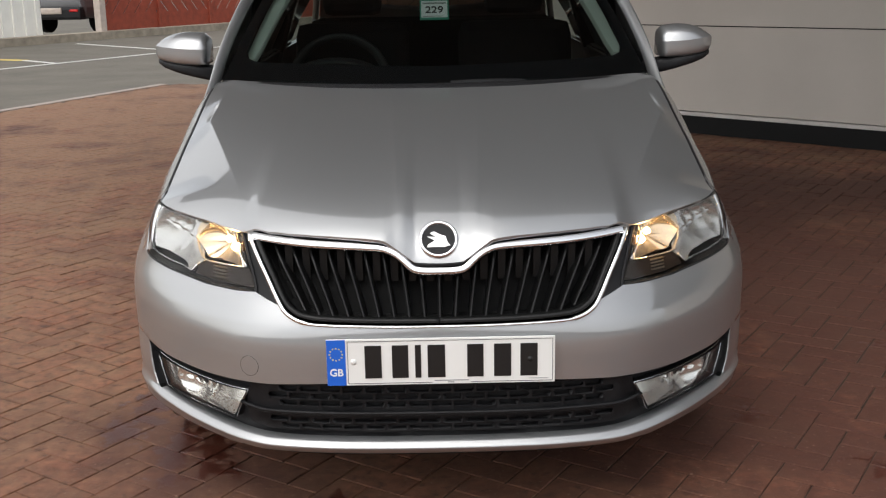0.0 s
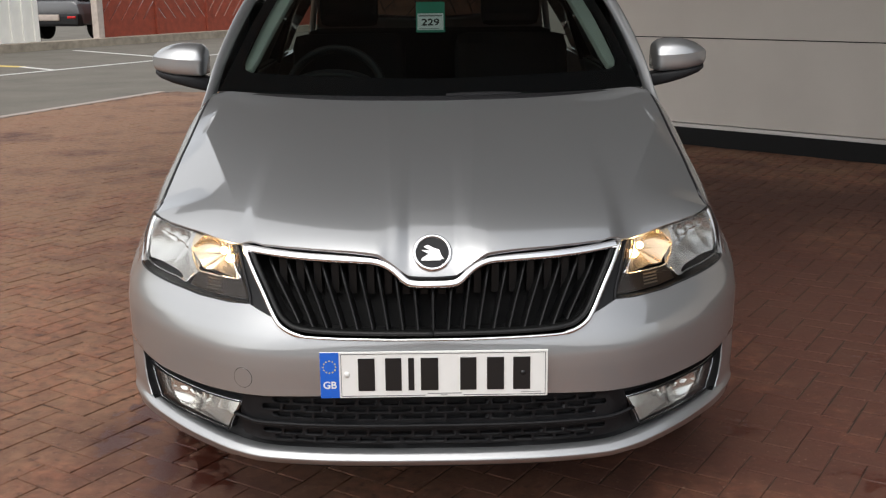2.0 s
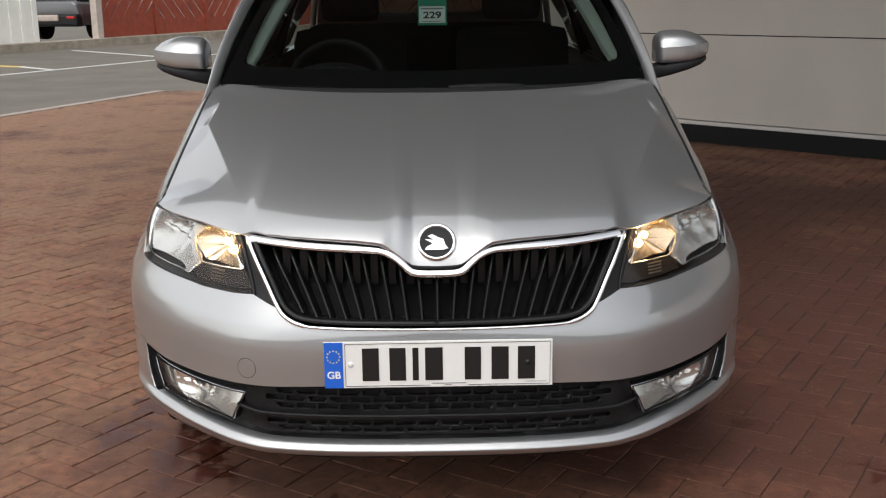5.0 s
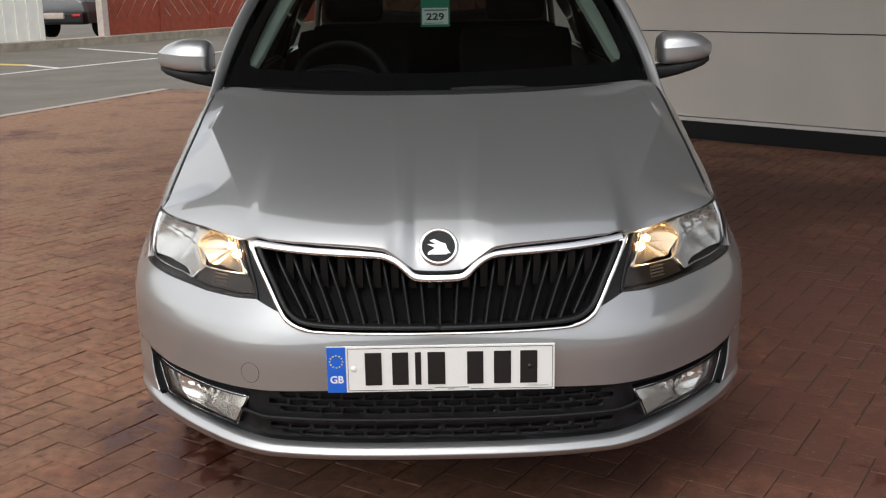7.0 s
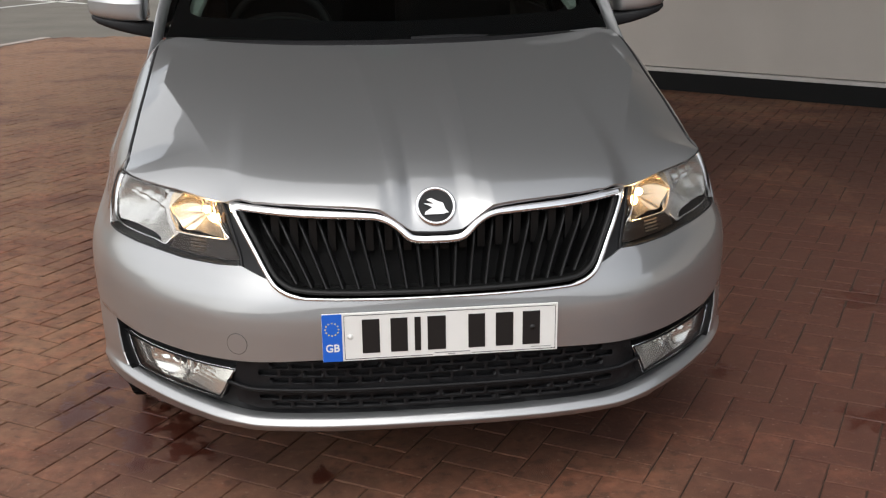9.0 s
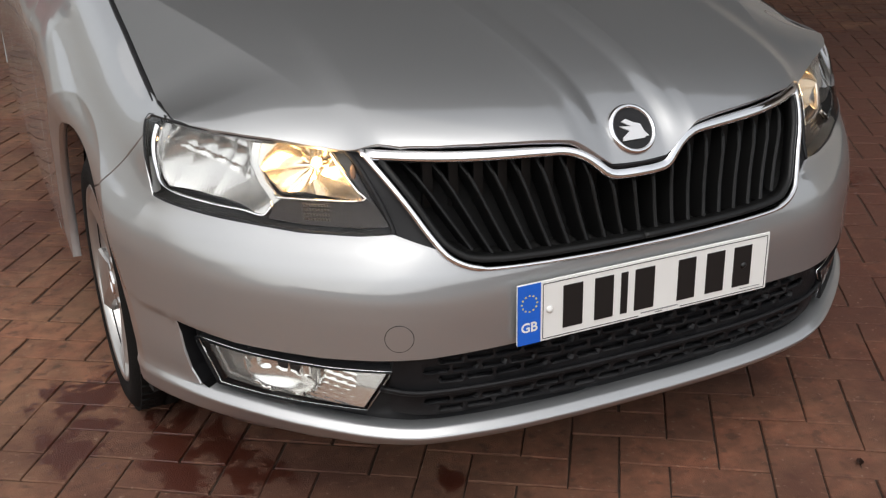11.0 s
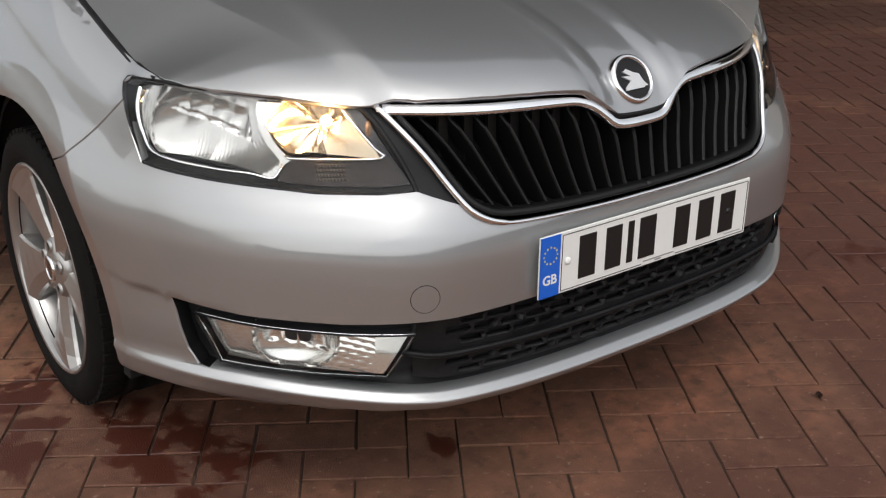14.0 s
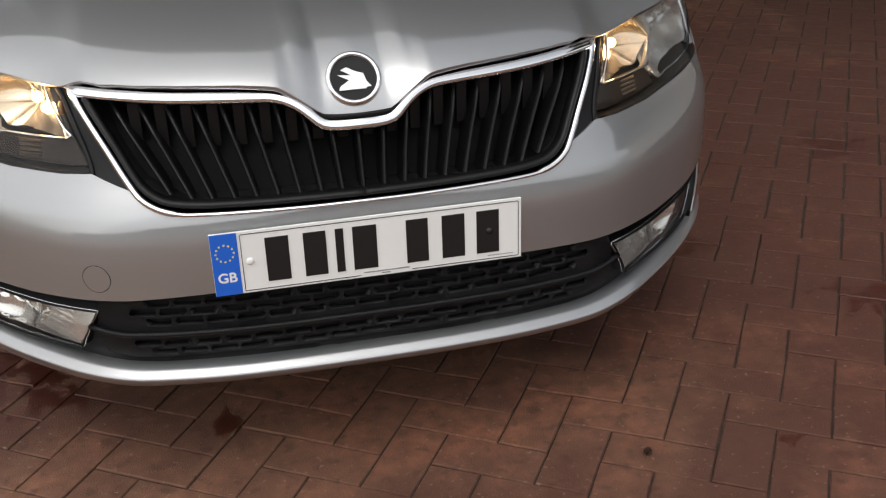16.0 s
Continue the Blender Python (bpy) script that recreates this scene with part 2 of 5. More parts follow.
def panel(f, outline, step, holes=(), flange=0.012, flip=False, to=None, e=2e-3, creases=()):
    """A sheet of bodywork on the surface f(u, v), cut to an outline with holes; its edges are turned in by flange, or run to the surface to(u, v)."""
    loops = [resample(outline, step)] + [resample(h, step) for h in holes]
    lo, hi = loops[0].min(0), loops[0].max(0)
    gx, gy = np.arange(lo[0] + step / 2, hi[0], step), np.arange(lo[1] + step / 2, hi[1], step)
    grid = np.stack(np.meshgrid(gx, gy), -1).reshape(-1, 2)
    keep = inside(grid, loops[0])
    for h in loops[1:]:
        keep &= ~inside(grid, h)
    edge = np.vstack(loops + [np.array(c, float) for c in creases])
    grid = grid[keep]
    near = np.full(len(grid), 9.0)
    for q in edge:
        near = np.minimum(near, np.abs(grid - q).max(1))
    grid = grid[near > step * 0.55]
    pts = np.vstack([edge, grid])
    lines, at = [], 0
    for loop in loops:
        lines += [(at + i, at + (i + 1) % len(loop)) for i in range(len(loop))]
        at += len(loop)
    for c in creases:
        lines += [(at + i, at + i + 1) for i in range(len(c) - 1)]
        at += len(c)
    v2, _, faces, _, _, _ = delaunay_2d_cdt([Vector(p) for p in pts], lines, [], 0, 1e-6)
    v2 = np.array([(p.x, p.y) for p in v2])
    faces = [tuple(t) for t in faces]
    mid = np.array([v2[list(t)].mean(0) for t in faces])
    ok = inside(mid, loops[0])
    for h in loops[1:]:
        ok &= ~inside(mid, h)
    faces = [t for t, good in zip(faces, ok) if good]
    P = np.array([f(*p) for p in v2])
    du = np.array([f(p[0] + e, p[1]) for p in v2]) - np.array([f(p[0] - e, p[1]) for p in v2])
    dv = np.array([f(p[0], p[1] + e) for p in v2]) - np.array([f(p[0], p[1] - e) for p in v2])
    N = np.cross(du, dv)
    N /= np.linalg.norm(N, axis=1)[:, None] + 1e-12
    if flip:
        N = -N
        faces = [t[::-1] for t in faces]
    verts, normals = list(P), list(N)
    if flange:
        count = {}
        for t in faces:
            for a, b in zip(t, t[1:] + t[:1]):
                count[(a, b)] = 1
        rim = [(a, b) for a, b in count if (b, a) not in count]
        for a, b in rim:
            side = np.cross(P[b] - P[a], (N[a] + N[b]) / 2)
            side /= np.linalg.norm(side) + 1e-12
            k = len(verts)
            pa, pb = (np.array(to(*v2[a])), np.array(to(*v2[b]))) if to else (P[a] - N[a] * flange, P[b] - N[b] * flange)
            verts += [P[a], P[b], pb, pa]
            normals += [-side, -side, -side, -side] if to else [(N[a] + side) / 1.414, (N[b] + side) / 1.414, side, side]
            faces.append((k + 1, k, k + 3, k + 2))
    me = bpy.data.meshes.new("panel")
    me.from_pydata([tuple(v) for v in verts], [], faces)
    me.shade_smooth()
    me.normals_split_custom_set_from_vertices([tuple(n) for n in normals])
    return me


def mirrored(poly):
    return [(-u, v) for u, v in poly][::-1]

# ---- the car's surfaces ----
# plan of the body at bumper height, half of it: sideways, and back from the nose
PLAN = smoothed([(-0.15, 0.014), (0, 0.012), (0.15, 0.014), (0.30, 0.026), (0.45, 0.062), (0.58, 0.148), (0.69, 0.250), (0.77, 0.360), (0.822, 0.488), (0.847, 0.65), (0.857, 0.9),
                 (0.86, 1.5), (0.86, 2.8), (0.85, 3.6), (0.82, 4.1), (0.72, 4.35), (0.45, 4.45), (0, 4.48)], 1200)
PLAN = PLAN[np.argmax(PLAN[:, 0] >= 0) :]
PLAN[0] = (0, 0.012)
RUN = np.r_[0, np.cumsum(np.linalg.norm(np.diff(PLAN, axis=0), axis=1))]
for _ in range(60):
    PLAN[1:-1] = (PLAN[:-2] + 2 * PLAN[1:-1] + PLAN[2:]) / 4
    PLAN[0, 1] = PLAN[1, 1]
TAN = np.gradient(PLAN, RUN, axis=0)
TAN /= np.linalg.norm(TAN, axis=1)[:, None]
for _ in range(30):
    TAN[1:-1] = (TAN[:-2] + 2 * TAN[1:-1] + TAN[2:]) / 4


def ease(table, x):
    """A smooth reading of a short table."""
    key = id(table)
    if key not in EASED:
        lo, hi = table[0][0], table[-1][0]
        EASED[key] = (lo, 1023 / (hi - lo), [float(read(table, lo + (hi - lo) * i / 1023)) for i in range(1024)], table)
    lo, k, values, _ = EASED[key]
    w = min(1023.0, max(0.0, (x - lo) * k))
    i = min(1022, int(w))
    return values[i] + (values[i + 1] - values[i]) * (w - i)


EASED = {}


def read(table, x):
    """The cubic that ease() keeps."""
    t = np.array(table, float)
    x = float(x)
    if x <= t[0, 0]:
        return t[0, 1]
    if x >= t[-1, 0]:
        return t[-1, 1]
    slopes = np.diff(t[:, 1]) / np.diff(t[:, 0])
    m = np.r_[slopes[0], [2 * a * b / (a + b) if a * b > 0 else 0 for a, b in zip(slopes, slopes[1:])], slopes[-1]]
    i = int(np.searchsorted(t[:, 0], x) - 1)
    h = t[i + 1, 0] - t[i, 0]
    w = (x - t[i, 0]) / h
    return ((1 + 2 * w) * (1 - w) ** 2 * t[i, 1] + w * (1 - w) ** 2 * h * m[i] + w * w * (3 - 2 * w) * t[i + 1, 1] + w * w * (w - 1) * h * m[i + 1])


ARCH_Y, ARCH_Z, ARCH_R, REAR_Y = 0.853, 0.292, 0.365, 3.51
EVEN_N = 3000
EVEN = np.stack([np.interp(np.linspace(0, RUN[-1], EVEN_N), RUN, c) for c in (PLAN[:, 0], PLAN[:, 1], TAN[:, 0], TAN[:, 1])], 1).tolist()
INSET = [(-0.03, 0.158), (0, 0.13), (0.03, 0.100), (0.07, 0.076), (0.12, 0.057), (0.15, 0.0425), (0.18, 0.0245), (0.21, 0.0105), (0.25, 0.0015), (0.28, 0.0)]
INSET_K = [(0, 0.50), (0.3, 0.8), (0.5, 1.05), (0.65, 1.0), (0.80, 0.72), (0.9, 0.58), (0.95, 0.64), (1.05, 0.84), (1.2, 0.985), (1.35, 1.045), (1.7, 1.085), (2.1, 1.09), (2.5, 0.6), (5.5, 0.6)]
TOP = [(0, 0.735), (0.45, 0.745), (0.85, 0.765), (1.0, 0.775), (1.35, 0.865), (1.85, 0.985), (2.2, 0.985), (2.6, 0.965), (4.6, 1.0), (5.5, 1.02)]
LOW = [(0.16, 0.092), (0.205, 0.050), (0.225, 0.026), (0.240, 0.008), (0.248, -0.003), (0.254, -0.004), (0.262, 0.008), (0.275, 0.010), (0.30, 0.004), (0.33, 0.0), (0.6, 0.0)]

LIFT = [(0, 0), (0.40, 0.001), (0.48, 0.006), (0.62, 0.019), (0.78, 0.034), (0.95, 0.040), (1.2, 0.040)]
LIP_FADE = [(0, 1), (0.6, 1), (0.75, 0.85), (0.88, 0.42), (1.0, 0.25), (1.15, 0.05), (2.0, 0.05)]


def band(z):
    """The width of the flat band round a wheel arch."""
    return 0.042 + 0.022 * min(1.0, max(0.0, (z - 0.52) / 0.18))


def skin(s, z, deeper=0.0):
    """The outer skin: s runs round the plan from the nose (minus: the car's right), z up."""
    a = abs(s)
    w = min(EVEN_N - 1.001, a / RUN[-1] * (EVEN_N - 1))
    i = int(w)
    w -= i
    (x, y, tx, ty), (x1, y1, tx1, ty1) = EVEN[i], EVEN[i + 1]
    x, y, tx, ty = x + (x1 - x) * w, y + (y1 - y) * w, tx + (tx1 - tx) * w, ty + (ty1 - ty) * w
    drop = ease(TOP, a) - z
    drop *= 1 - 0.06 * min(1.0, max(0.0, (a - 1.0) / 0.25))
    d = ease(INSET_K, a) * ease(INSET, drop) + ease(LOW, z - ease(LIFT, a)) * ease(LIP_FADE, a) + deeper
    if a > 0.70:
        # a hollow below the crease that runs from the lower opening to the wheel arch
        edge = (0.424 + 0.12 * (a - 0.88) - z) / 0.009
        if a < 1.06 and edge > 0:
            d += 0.006 * min(1.0, edge) * min(1.0, max(0.0, (a - 0.74) / 0.10)) * min(1.0, max(0.0, (z - 0.285) / 0.13)) * min(1.0, (1.06 - a) / 0.15)
        # rolled lips round the wheel arches
        for yc in (ARCH_Y, REAR_Y):
            away = math.hypot(y - yc, z - ARCH_Z) - ARCH_R
            if away < 0.19:
                wide = band(z)
                high = min(1.0, max(0.0, (z - 0.45) / 0.2))
                swell = (0.002 + 0.005 * high) * min(1.0, (0.19 - away) / (0.19 - wide)) ** 1.5
                turn = (0.009 + 0.005 * high) * (wide - away) / wide if away < wide else 0.0
                d += min(1.0, max(0.0, (z - 0.22) / 0.08)) * (turn - swell)
    if a < 0.012:
        tx, ty = 1.0, 0.0
    return (math.copysign(x - ty * d, s) if s else 0.0, y + tx * d, z)


def at(x, z, deeper=0.0):
    """The s of the skin at which it lies x sideways, at height z (front half of the car)."""
    lo, hi = 0.0, 1.5
    for _ in range(40):
        mid = (lo + hi) / 2
        lo, hi = (mid, hi) if skin(mid, z, deeper)[0] < abs(x) else (lo, mid)
    return math.copysign((lo + hi) / 2, x)


def run_at(y):
    """The s at which the flank lies y back from the nose."""
    return float(np.interp(y, PLAN[:1000, 1], RUN[:1000]))


LAMP_TOP = [(0.472, 0.728), (0.58, 0.743), (0.66, 0.754), (0.712, 0.762)]
FRONT_Y = [(0, 0.047), (0.06, 0.049), (0.13, 0.062), (0.3, 0.108), (0.42, 0.160)] + [(x, skin(at(x, z), z)[1] - 0.006) for x, z in LAMP_TOP]
FRONT_Z = [(0, 0.683), (0.05, 0.685), (0.09, 0.712), (0.13, 0.735), (0.2, 0.739), (0.42, 0.740)] + [(x, z + 0.003) for x, z in LAMP_TOP]


def rear_y(x):
    return 1.13 + 0.16 * (abs(x) / 0.70) ** 2.2


def bonnet_end(y):
    """Where the bonnet ends sideways, and at what height: along the lamp's top edge, then along the wing."""
    a = float(np.interp(y, LAMP_EDGE[:, 1], LAMP_EDGE[:, 0]))
    w = min(1.0, max(0.0, (y - 0.38) / 0.20))
    w = w * w * (3 - 2 * w)
    lamp_z, wing_z = ease(FRONT_Z, a) + 0.8 * ease(NOSE, a), float(np.interp(y, WING_EDGE[:, 0], WING_EDGE[:, 1])) + 0.001
    return a + (0.717 - a) * w, lamp_z + (wing_z - lamp_z) * w


def bonnet_crease(y):
    return min(0.662, 0.455 + 0.33 * max(0.0, y - 0.22))


def bonnet_ridge(y):
    return 0.090 + 0.044 * max(0.0, y - 0.05)


NOSE = [(0, 0.050), (0.06, 0.046), (0.13, 0.016), (0.22, 0.018), (0.5, 0.018), (0.62, 0.009), (0.72, 0.002)]
REAR_SLOPE, BEND = 0.150, 0.22
LAMP_EDGE = np.array([(a, ease(FRONT_Y, a)) for a in np.linspace(0.42, 0.712, 40)])
WING_EDGE = np.array([(skin(s, ease(TOP, s))[1], ease(TOP, s)) for s in np.linspace(0.97, 1.86, 40)])


def bonnet_arch(a, y):
    """The bonnet's lengthways curve: steepest at its rolled front edge, flat towards the windscreen."""
    fy, ry = ease(FRONT_Y, a), rear_y(a)
    fz, rz = ease(FRONT_Z, a), 0.978 + 0.012 * (a / 0.7) ** 2
    nose = ease(NOSE, a)
    long = rz - fz - REAR_SLOPE * (ry - fy) - nose
    back = y - fy
    near = max(back, -0.02)
    return rz - REAR_SLOPE * (ry - y) - long * math.exp(-near / BEND) - nose * math.exp(-near / 0.030), back, back / (ry - fy)


def bonnet_skin(x, y):
    a = abs(x)
    _, back, w = bonnet_arch(a, y)
    # a flat crown runs out to a crease that fans out from the grille's corners; past it the sheet tips to the wings
    crease, (end, edge) = bonnet_crease(y), bonnet_end(y)

    def crown(u):
        z, b, v = bonnet_arch(u, y)
        return z - (0.014 * max(0.0, 1 - v) - 0.008 * v) * (u / 0.7) ** 2 * min(1.0, max(0.0, b / 0.25))

    z = crown(a)
    if a > crease and end > crease + 0.004:
        # the crease fades in behind the lamp's inner corner
        tipped = crown(crease) + (edge - crown(crease)) * (a - crease) / (end - crease) - 0.8 * ease(NOSE, a) * math.exp(-max(back, 0.0) / 0.030)
        start = min(1.0, max(0.0, (y - 0.24) / 0.20))
        z += (tipped - z) * start * start * (3 - 2 * start)
    # the centre panel stands proud between two ridges
    ridge = bonnet_ridge(y)
    z += 0.0075 * math.exp(-max(0.0, a - ridge) / 0.048) * max(0.0, 1 - w) ** 0.7 * min(1.0, max(0.0, back / 0.16))
    return (x, y, z)


def screen_skin(x, v):
    """The windscreen's curve and on over the roof: v from 0 at the cowl to 1 at the roof's edge."""
    a = abs(x)
    base_y, base_z = rear_y(x) + 0.01, 0.982 + 0.01 * (a / 0.7) ** 2
    return (x * (1 - 0.20 * v), base_y + 0.80 * v, base_z + 0.455 * v - 0.05 * v * v + 0.03 * math.sin(v * 3.1) * 0.4)


car = new("car")
tagged(car, "silver five-door hatchback with its lights on, parked on block paving", "car")


def both(name, mat, f, outline, step, holes=(), flange=0.012, flip=False, label="", creases=()):
    """The same panel on both sides of the car."""
    for sign in (1, -1):
        o = outline if sign > 0 else mirrored(outline)
        hs = holes if sign > 0 else [mirrored(h) for h in holes]
        part(name, panel(f, o, step, hs, flange, flip, creases=creases if sign > 0 else [mirrored(c) for c in creases]), mat, car, label)


def fp(x, z):
    return (at(x, z), z)


# outlines on the skin, right-hand half
LAMP = [fp(0.472, 0.726), fp(0.58, 0.742), fp(0.66, 0.754), fp(0.712, 0.762), (1.000, 0.757), (1.024, 0.745), (0.985, 0.695), (0.950, 0.643), (0.938, 0.635),
        fp(0.682, 0.620), fp(0.565, 0.605), fp(0.48, 0.603), fp(0.43, 0.606)]
arch = []
for w in np.linspace(math.radians(178), math.radians(-9), 40):
    # drawn from the front of the opening over its top to the back
    y, z = ARCH_Y + ARCH_R * math.cos(w), ARCH_Z + ARCH_R * math.sin(w)
    arch.append((run_at(y), z))
arch.insert(0, (1.022, 0.236))
SEAM_ARCH = next(i for i, (s, z) in enumerate(arch) if z > 0.572)
A_CORNER = (1.0065, 0.7225)
SEAM_MID = (run_at(0.595), 0.608)
duct = [(0.0, 0.408), fp(0.25, 0.408), fp(0.40, 0.401), fp(0.56, 0.400), fp(0.68, 0.408), (0.881, 0.424), (0.869, 0.367), (0.858, 0.330), (0.840, 0.303)]
duct += [(s, 0.262 + ease(LIFT, s)) for s in (0.80, 0.74, 0.66, 0.58, 0.50, 0.44, 0.38, 0.3, 0.2, 0.1, 0.0)]
grille_low = [(0.0, 0.541), fp(0.15, 0.542), fp(0.28, 0.547), fp(0.312, 0.552), fp(0.345, 0.563), fp(0.366, 0.580)]
LIP_TOP = [(s, 0.262 + ease(LIFT, s)) for s in (1.04, 0.95, 0.87)]
front_arch = [q for q in arch[SEAM_ARCH::-1] if q[1] > 0.305]
half = grille_low + [LAMP[-1]] + LAMP[-2:-6:-1] + [LAMP[6], A_CORNER, SEAM_MID] + front_arch + LIP_TOP + duct[8::-1]
whole = half + mirrored(half[1:-1])
# the crease round the wheel arch's flat band
FLARE = [[], []]
for w in np.linspace(radians(4), radians(176), 80):
    r = ARCH_R
    for _ in range(8):
        r = ARCH_R + band(ARCH_Z + r * math.sin(w))
    for line, side_of in zip(FLARE, (-0.003, 0.003)):
        line.append((run_at(ARCH_Y - (r + side_of) * math.cos(w)), ARCH_Z + (r + side_of) * math.sin(w)))
bumper = part("front_bumper", panel(skin, whole, 0.011, flange=0.02, creases=FLARE + [mirrored(c) for c in FLARE]), PAINT, car, "silver painted front bumper")


def lip_sheet():
    """The lower lip: a crest that runs the whole width, turned under below."""
    me = bpy.data.meshes.new("lip")
    runs = np.linspace(-1.075, 1.075, 281)
    steps = [(0.20, 0.040), (0.207, 0.024), (0.214, 0.017), (0.222, 0.011), (0.230, 0.006), (0.238, 0.001), (0.2435, -0.003), (0.247, -0.005), (0.250, -0.0042), (0.254, 0.000), (0.259, 0.006), (0.2625, 0.010), (0.2625, 0.045)]
    verts, faces = [], []
    for along in runs:
        s = along
        lift, fade = ease(LIFT, abs(s)), ease(LIP_FADE, abs(s))
        for z, d in steps:
            zz = z + lift * (0.8 if z < 0.21 else 1.0)
            end = run_at(ARCH_Y - math.sqrt(ARCH_R**2 - (ARCH_Z - max(zz, 0.28)) ** 2))
            close = min(1.0, max(0.0, 1 - (end - abs(along)) / 0.06))
            zz = max(zz, 0.232 + 0.055 * (1 - math.sqrt(max(0.0, 1 - close * close))))
            s = math.copysign(min(abs(along), run_at(ARCH_Y - math.sqrt(ARCH_R**2 - (ARCH_Z - zz) ** 2))), along)
            turn = d * fade if d < 0.02 else d if abs(s) < 0.872 or z < 0.21 else 0.007
            if d > 0.02 and z > 0.21 and abs(s) >= 0.872:
                zz += 0.014
            verts.append(skin(s, zz, turn - ease(LOW, zz - lift) * fade))
    n = len(steps)
    for i in range(len(runs) - 1):
        for k in range(n - 1):
            faces.append((i * n + k, (i + 1) * n + k, (i + 1) * n + k + 1, i * n + k + 1))
    me.from_pydata(verts, [], faces)
    me.shade_smooth()
    return me


part("front_lip", lip_sheet(), PAINT, car, "silver lower lip of the bumper")

seam_top = [(s, ease(TOP, s) - 0.001) for s in np.linspace(1.0, 1.86, 14)]
S_B = at(0.712, 0.762)


def seam_z(s, x):
    """The height at which the wing lies x sideways."""
    lo, hi = 0.72, ease(TOP, s)
    for _ in range(30):
        mid = (lo + hi) / 2
        lo, hi = (mid, hi) if skin(s, mid)[0] > x else (lo, mid)
    return (lo + hi) / 2


wing_nose = [(s, max(0.7655, seam_z(s, 0.7155))) for s in np.linspace(S_B + 0.012, 0.99, 5)]
SEAM_END = tuple(np.array(arch[SEAM_ARCH]) * 0.86 + np.array(arch[SEAM_ARCH + 1]) * 0.14)
fender = [(1.0095, 0.7255), (1.0255, 0.746), (1.003, 0.7595), (S_B + 0.006, 0.7645)] + wing_nose + seam_top + [(run_at(1.50), 0.96), (run_at(1.50), 0.235), (run_at(1.215), 0.235)] + arch[:SEAM_ARCH:-1] + [SEAM_END, (SEAM_MID[0] + 0.0025, SEAM_MID[1] + 0.0030)]
both("front_wing", PAINT, skin, fender, 0.013, flange=0.02, creases=FLARE)
WING_TOP = np.array([skin(s, z)[:2] for s, z in seam_top])


def bonnet_side(y):
    return float(np.interp(y, WING_TOP[:, 1], WING_TOP[:, 0])) - 0.0055


BON = [(0, ease(FRONT_Y, 0))] + [(x, ease(FRONT_Y, x)) for x in (0.03, 0.055, 0.075, 0.095, 0.115, 0.135, 0.17, 0.22, 0.28, 0.34, 0.4, 0.46, 0.50, 0.54, 0.58, 0.62, 0.66, 0.69)] + [(0.709, ease(FRONT_Y, 0.712) + 0.004), (bonnet_side(0.5), 0.5)] + [(bonnet_side(y), y) for y in np.linspace(0.55, 1.20, 10)] + [(0.70, 1.285)] + [(x, rear_y(x)) for x in (0.6, 0.5, 0.4, 0.3, 0.2, 0.1)] + [(0, rear_y(0))]
CREASES = [[(sign * (bonnet_crease(y) + d), y) for y in np.linspace(0.26, 1.06, 66)] for sign in (1, -1) for d in (-0.003, 0.003)]
CREASES += [[(sign * (bonnet_ridge(y) + d), y) for y in np.linspace(0.15, 1.0, 66)] for sign in (1, -1) for d in (-0.003, 0.003)]
part("bonnet", panel(bonnet_skin, BON + mirrored(BON[1:-1]), 0.012, flange=0.014, creases=CREASES), PAINT, car, "silver bonnet with a raised centre ridge")
for sign in (1, -1):
    # black strip low in the gap between bonnet and wing paints in its shade
    gap_strip = [(sign * (bonnet_side(y) + 0.0027 if y > 0.5 else 0.7128), y, bonnet_skin(min(0.709, bonnet_side(y)) if y < 0.5 else bonnet_side(y), y)[2] - 0.0040) for y in np.linspace(0.425, 1.20, 44)]
    part("bonnet_gap_strip", sweep(gap_strip, 0.013, 0.006, lambda p: Vector((0, 0, 1))), BLACK, car, "black strip painting in the dark bonnet gap", True)


# ---- lamps, grille, plate ----
def text_part(body, size, m, mat, parent, name, label=""):
    cu = bpy.data.curves.new(name, "FONT")
    cu.body, cu.size, cu.align_x, cu.align_y, cu.extrude, cu.offset = body, size, "CENTER", "CENTER", 0.0004, size * 0.022
    tmp = new("tmp", cu)
    bpy.context.view_layer.update()
    me = bpy.data.meshes.new_from_object(tmp.evaluated_get(bpy.context.evaluated_depsgraph_get()))
    bpy.data.objects.remove(tmp)
    me.name = name
    me.materials.clear()
    ob = part(name, me, mat, parent, label)
    ob.matrix_local = m
    return ob


MAIN = [fp(0.604, 0.744), fp(0.66, 0.752), fp(0.706, 0.756), (0.972, 0.747), (0.970, 0.715), (0.949, 0.679), (0.916, 0.651), fp(0.690, 0.637), fp(0.645, 0.631),
        fp(0.616, 0.624), fp(0.600, 0.640), fp(0.604, 0.652), fp(0.614, 0.672), fp(0.619, 0.70), fp(0.616, 0.722)]
INNER = [fp(0.500, 0.7275), fp(0.591, 0.742), fp(0.605, 0.722), fp(0.609, 0.70), fp(0.604, 0.675), fp(0.593, 0.657), fp(0.580, 0.6525), fp(0.469, 0.653), fp(0.474, 0.668), fp(0.488, 0.695)]
DIVIDER = [fp(0.593, 0.7425), fp(0.604, 0.7445), fp(0.617, 0.722), fp(0.620, 0.70), fp(0.615, 0.672), fp(0.605, 0.652), fp(0.600, 0.640), fp(0.584, 0.6515), fp(0.594, 0.656), fp(0.605, 0.675), fp(0.610, 0.70), fp(0.606, 0.722)]
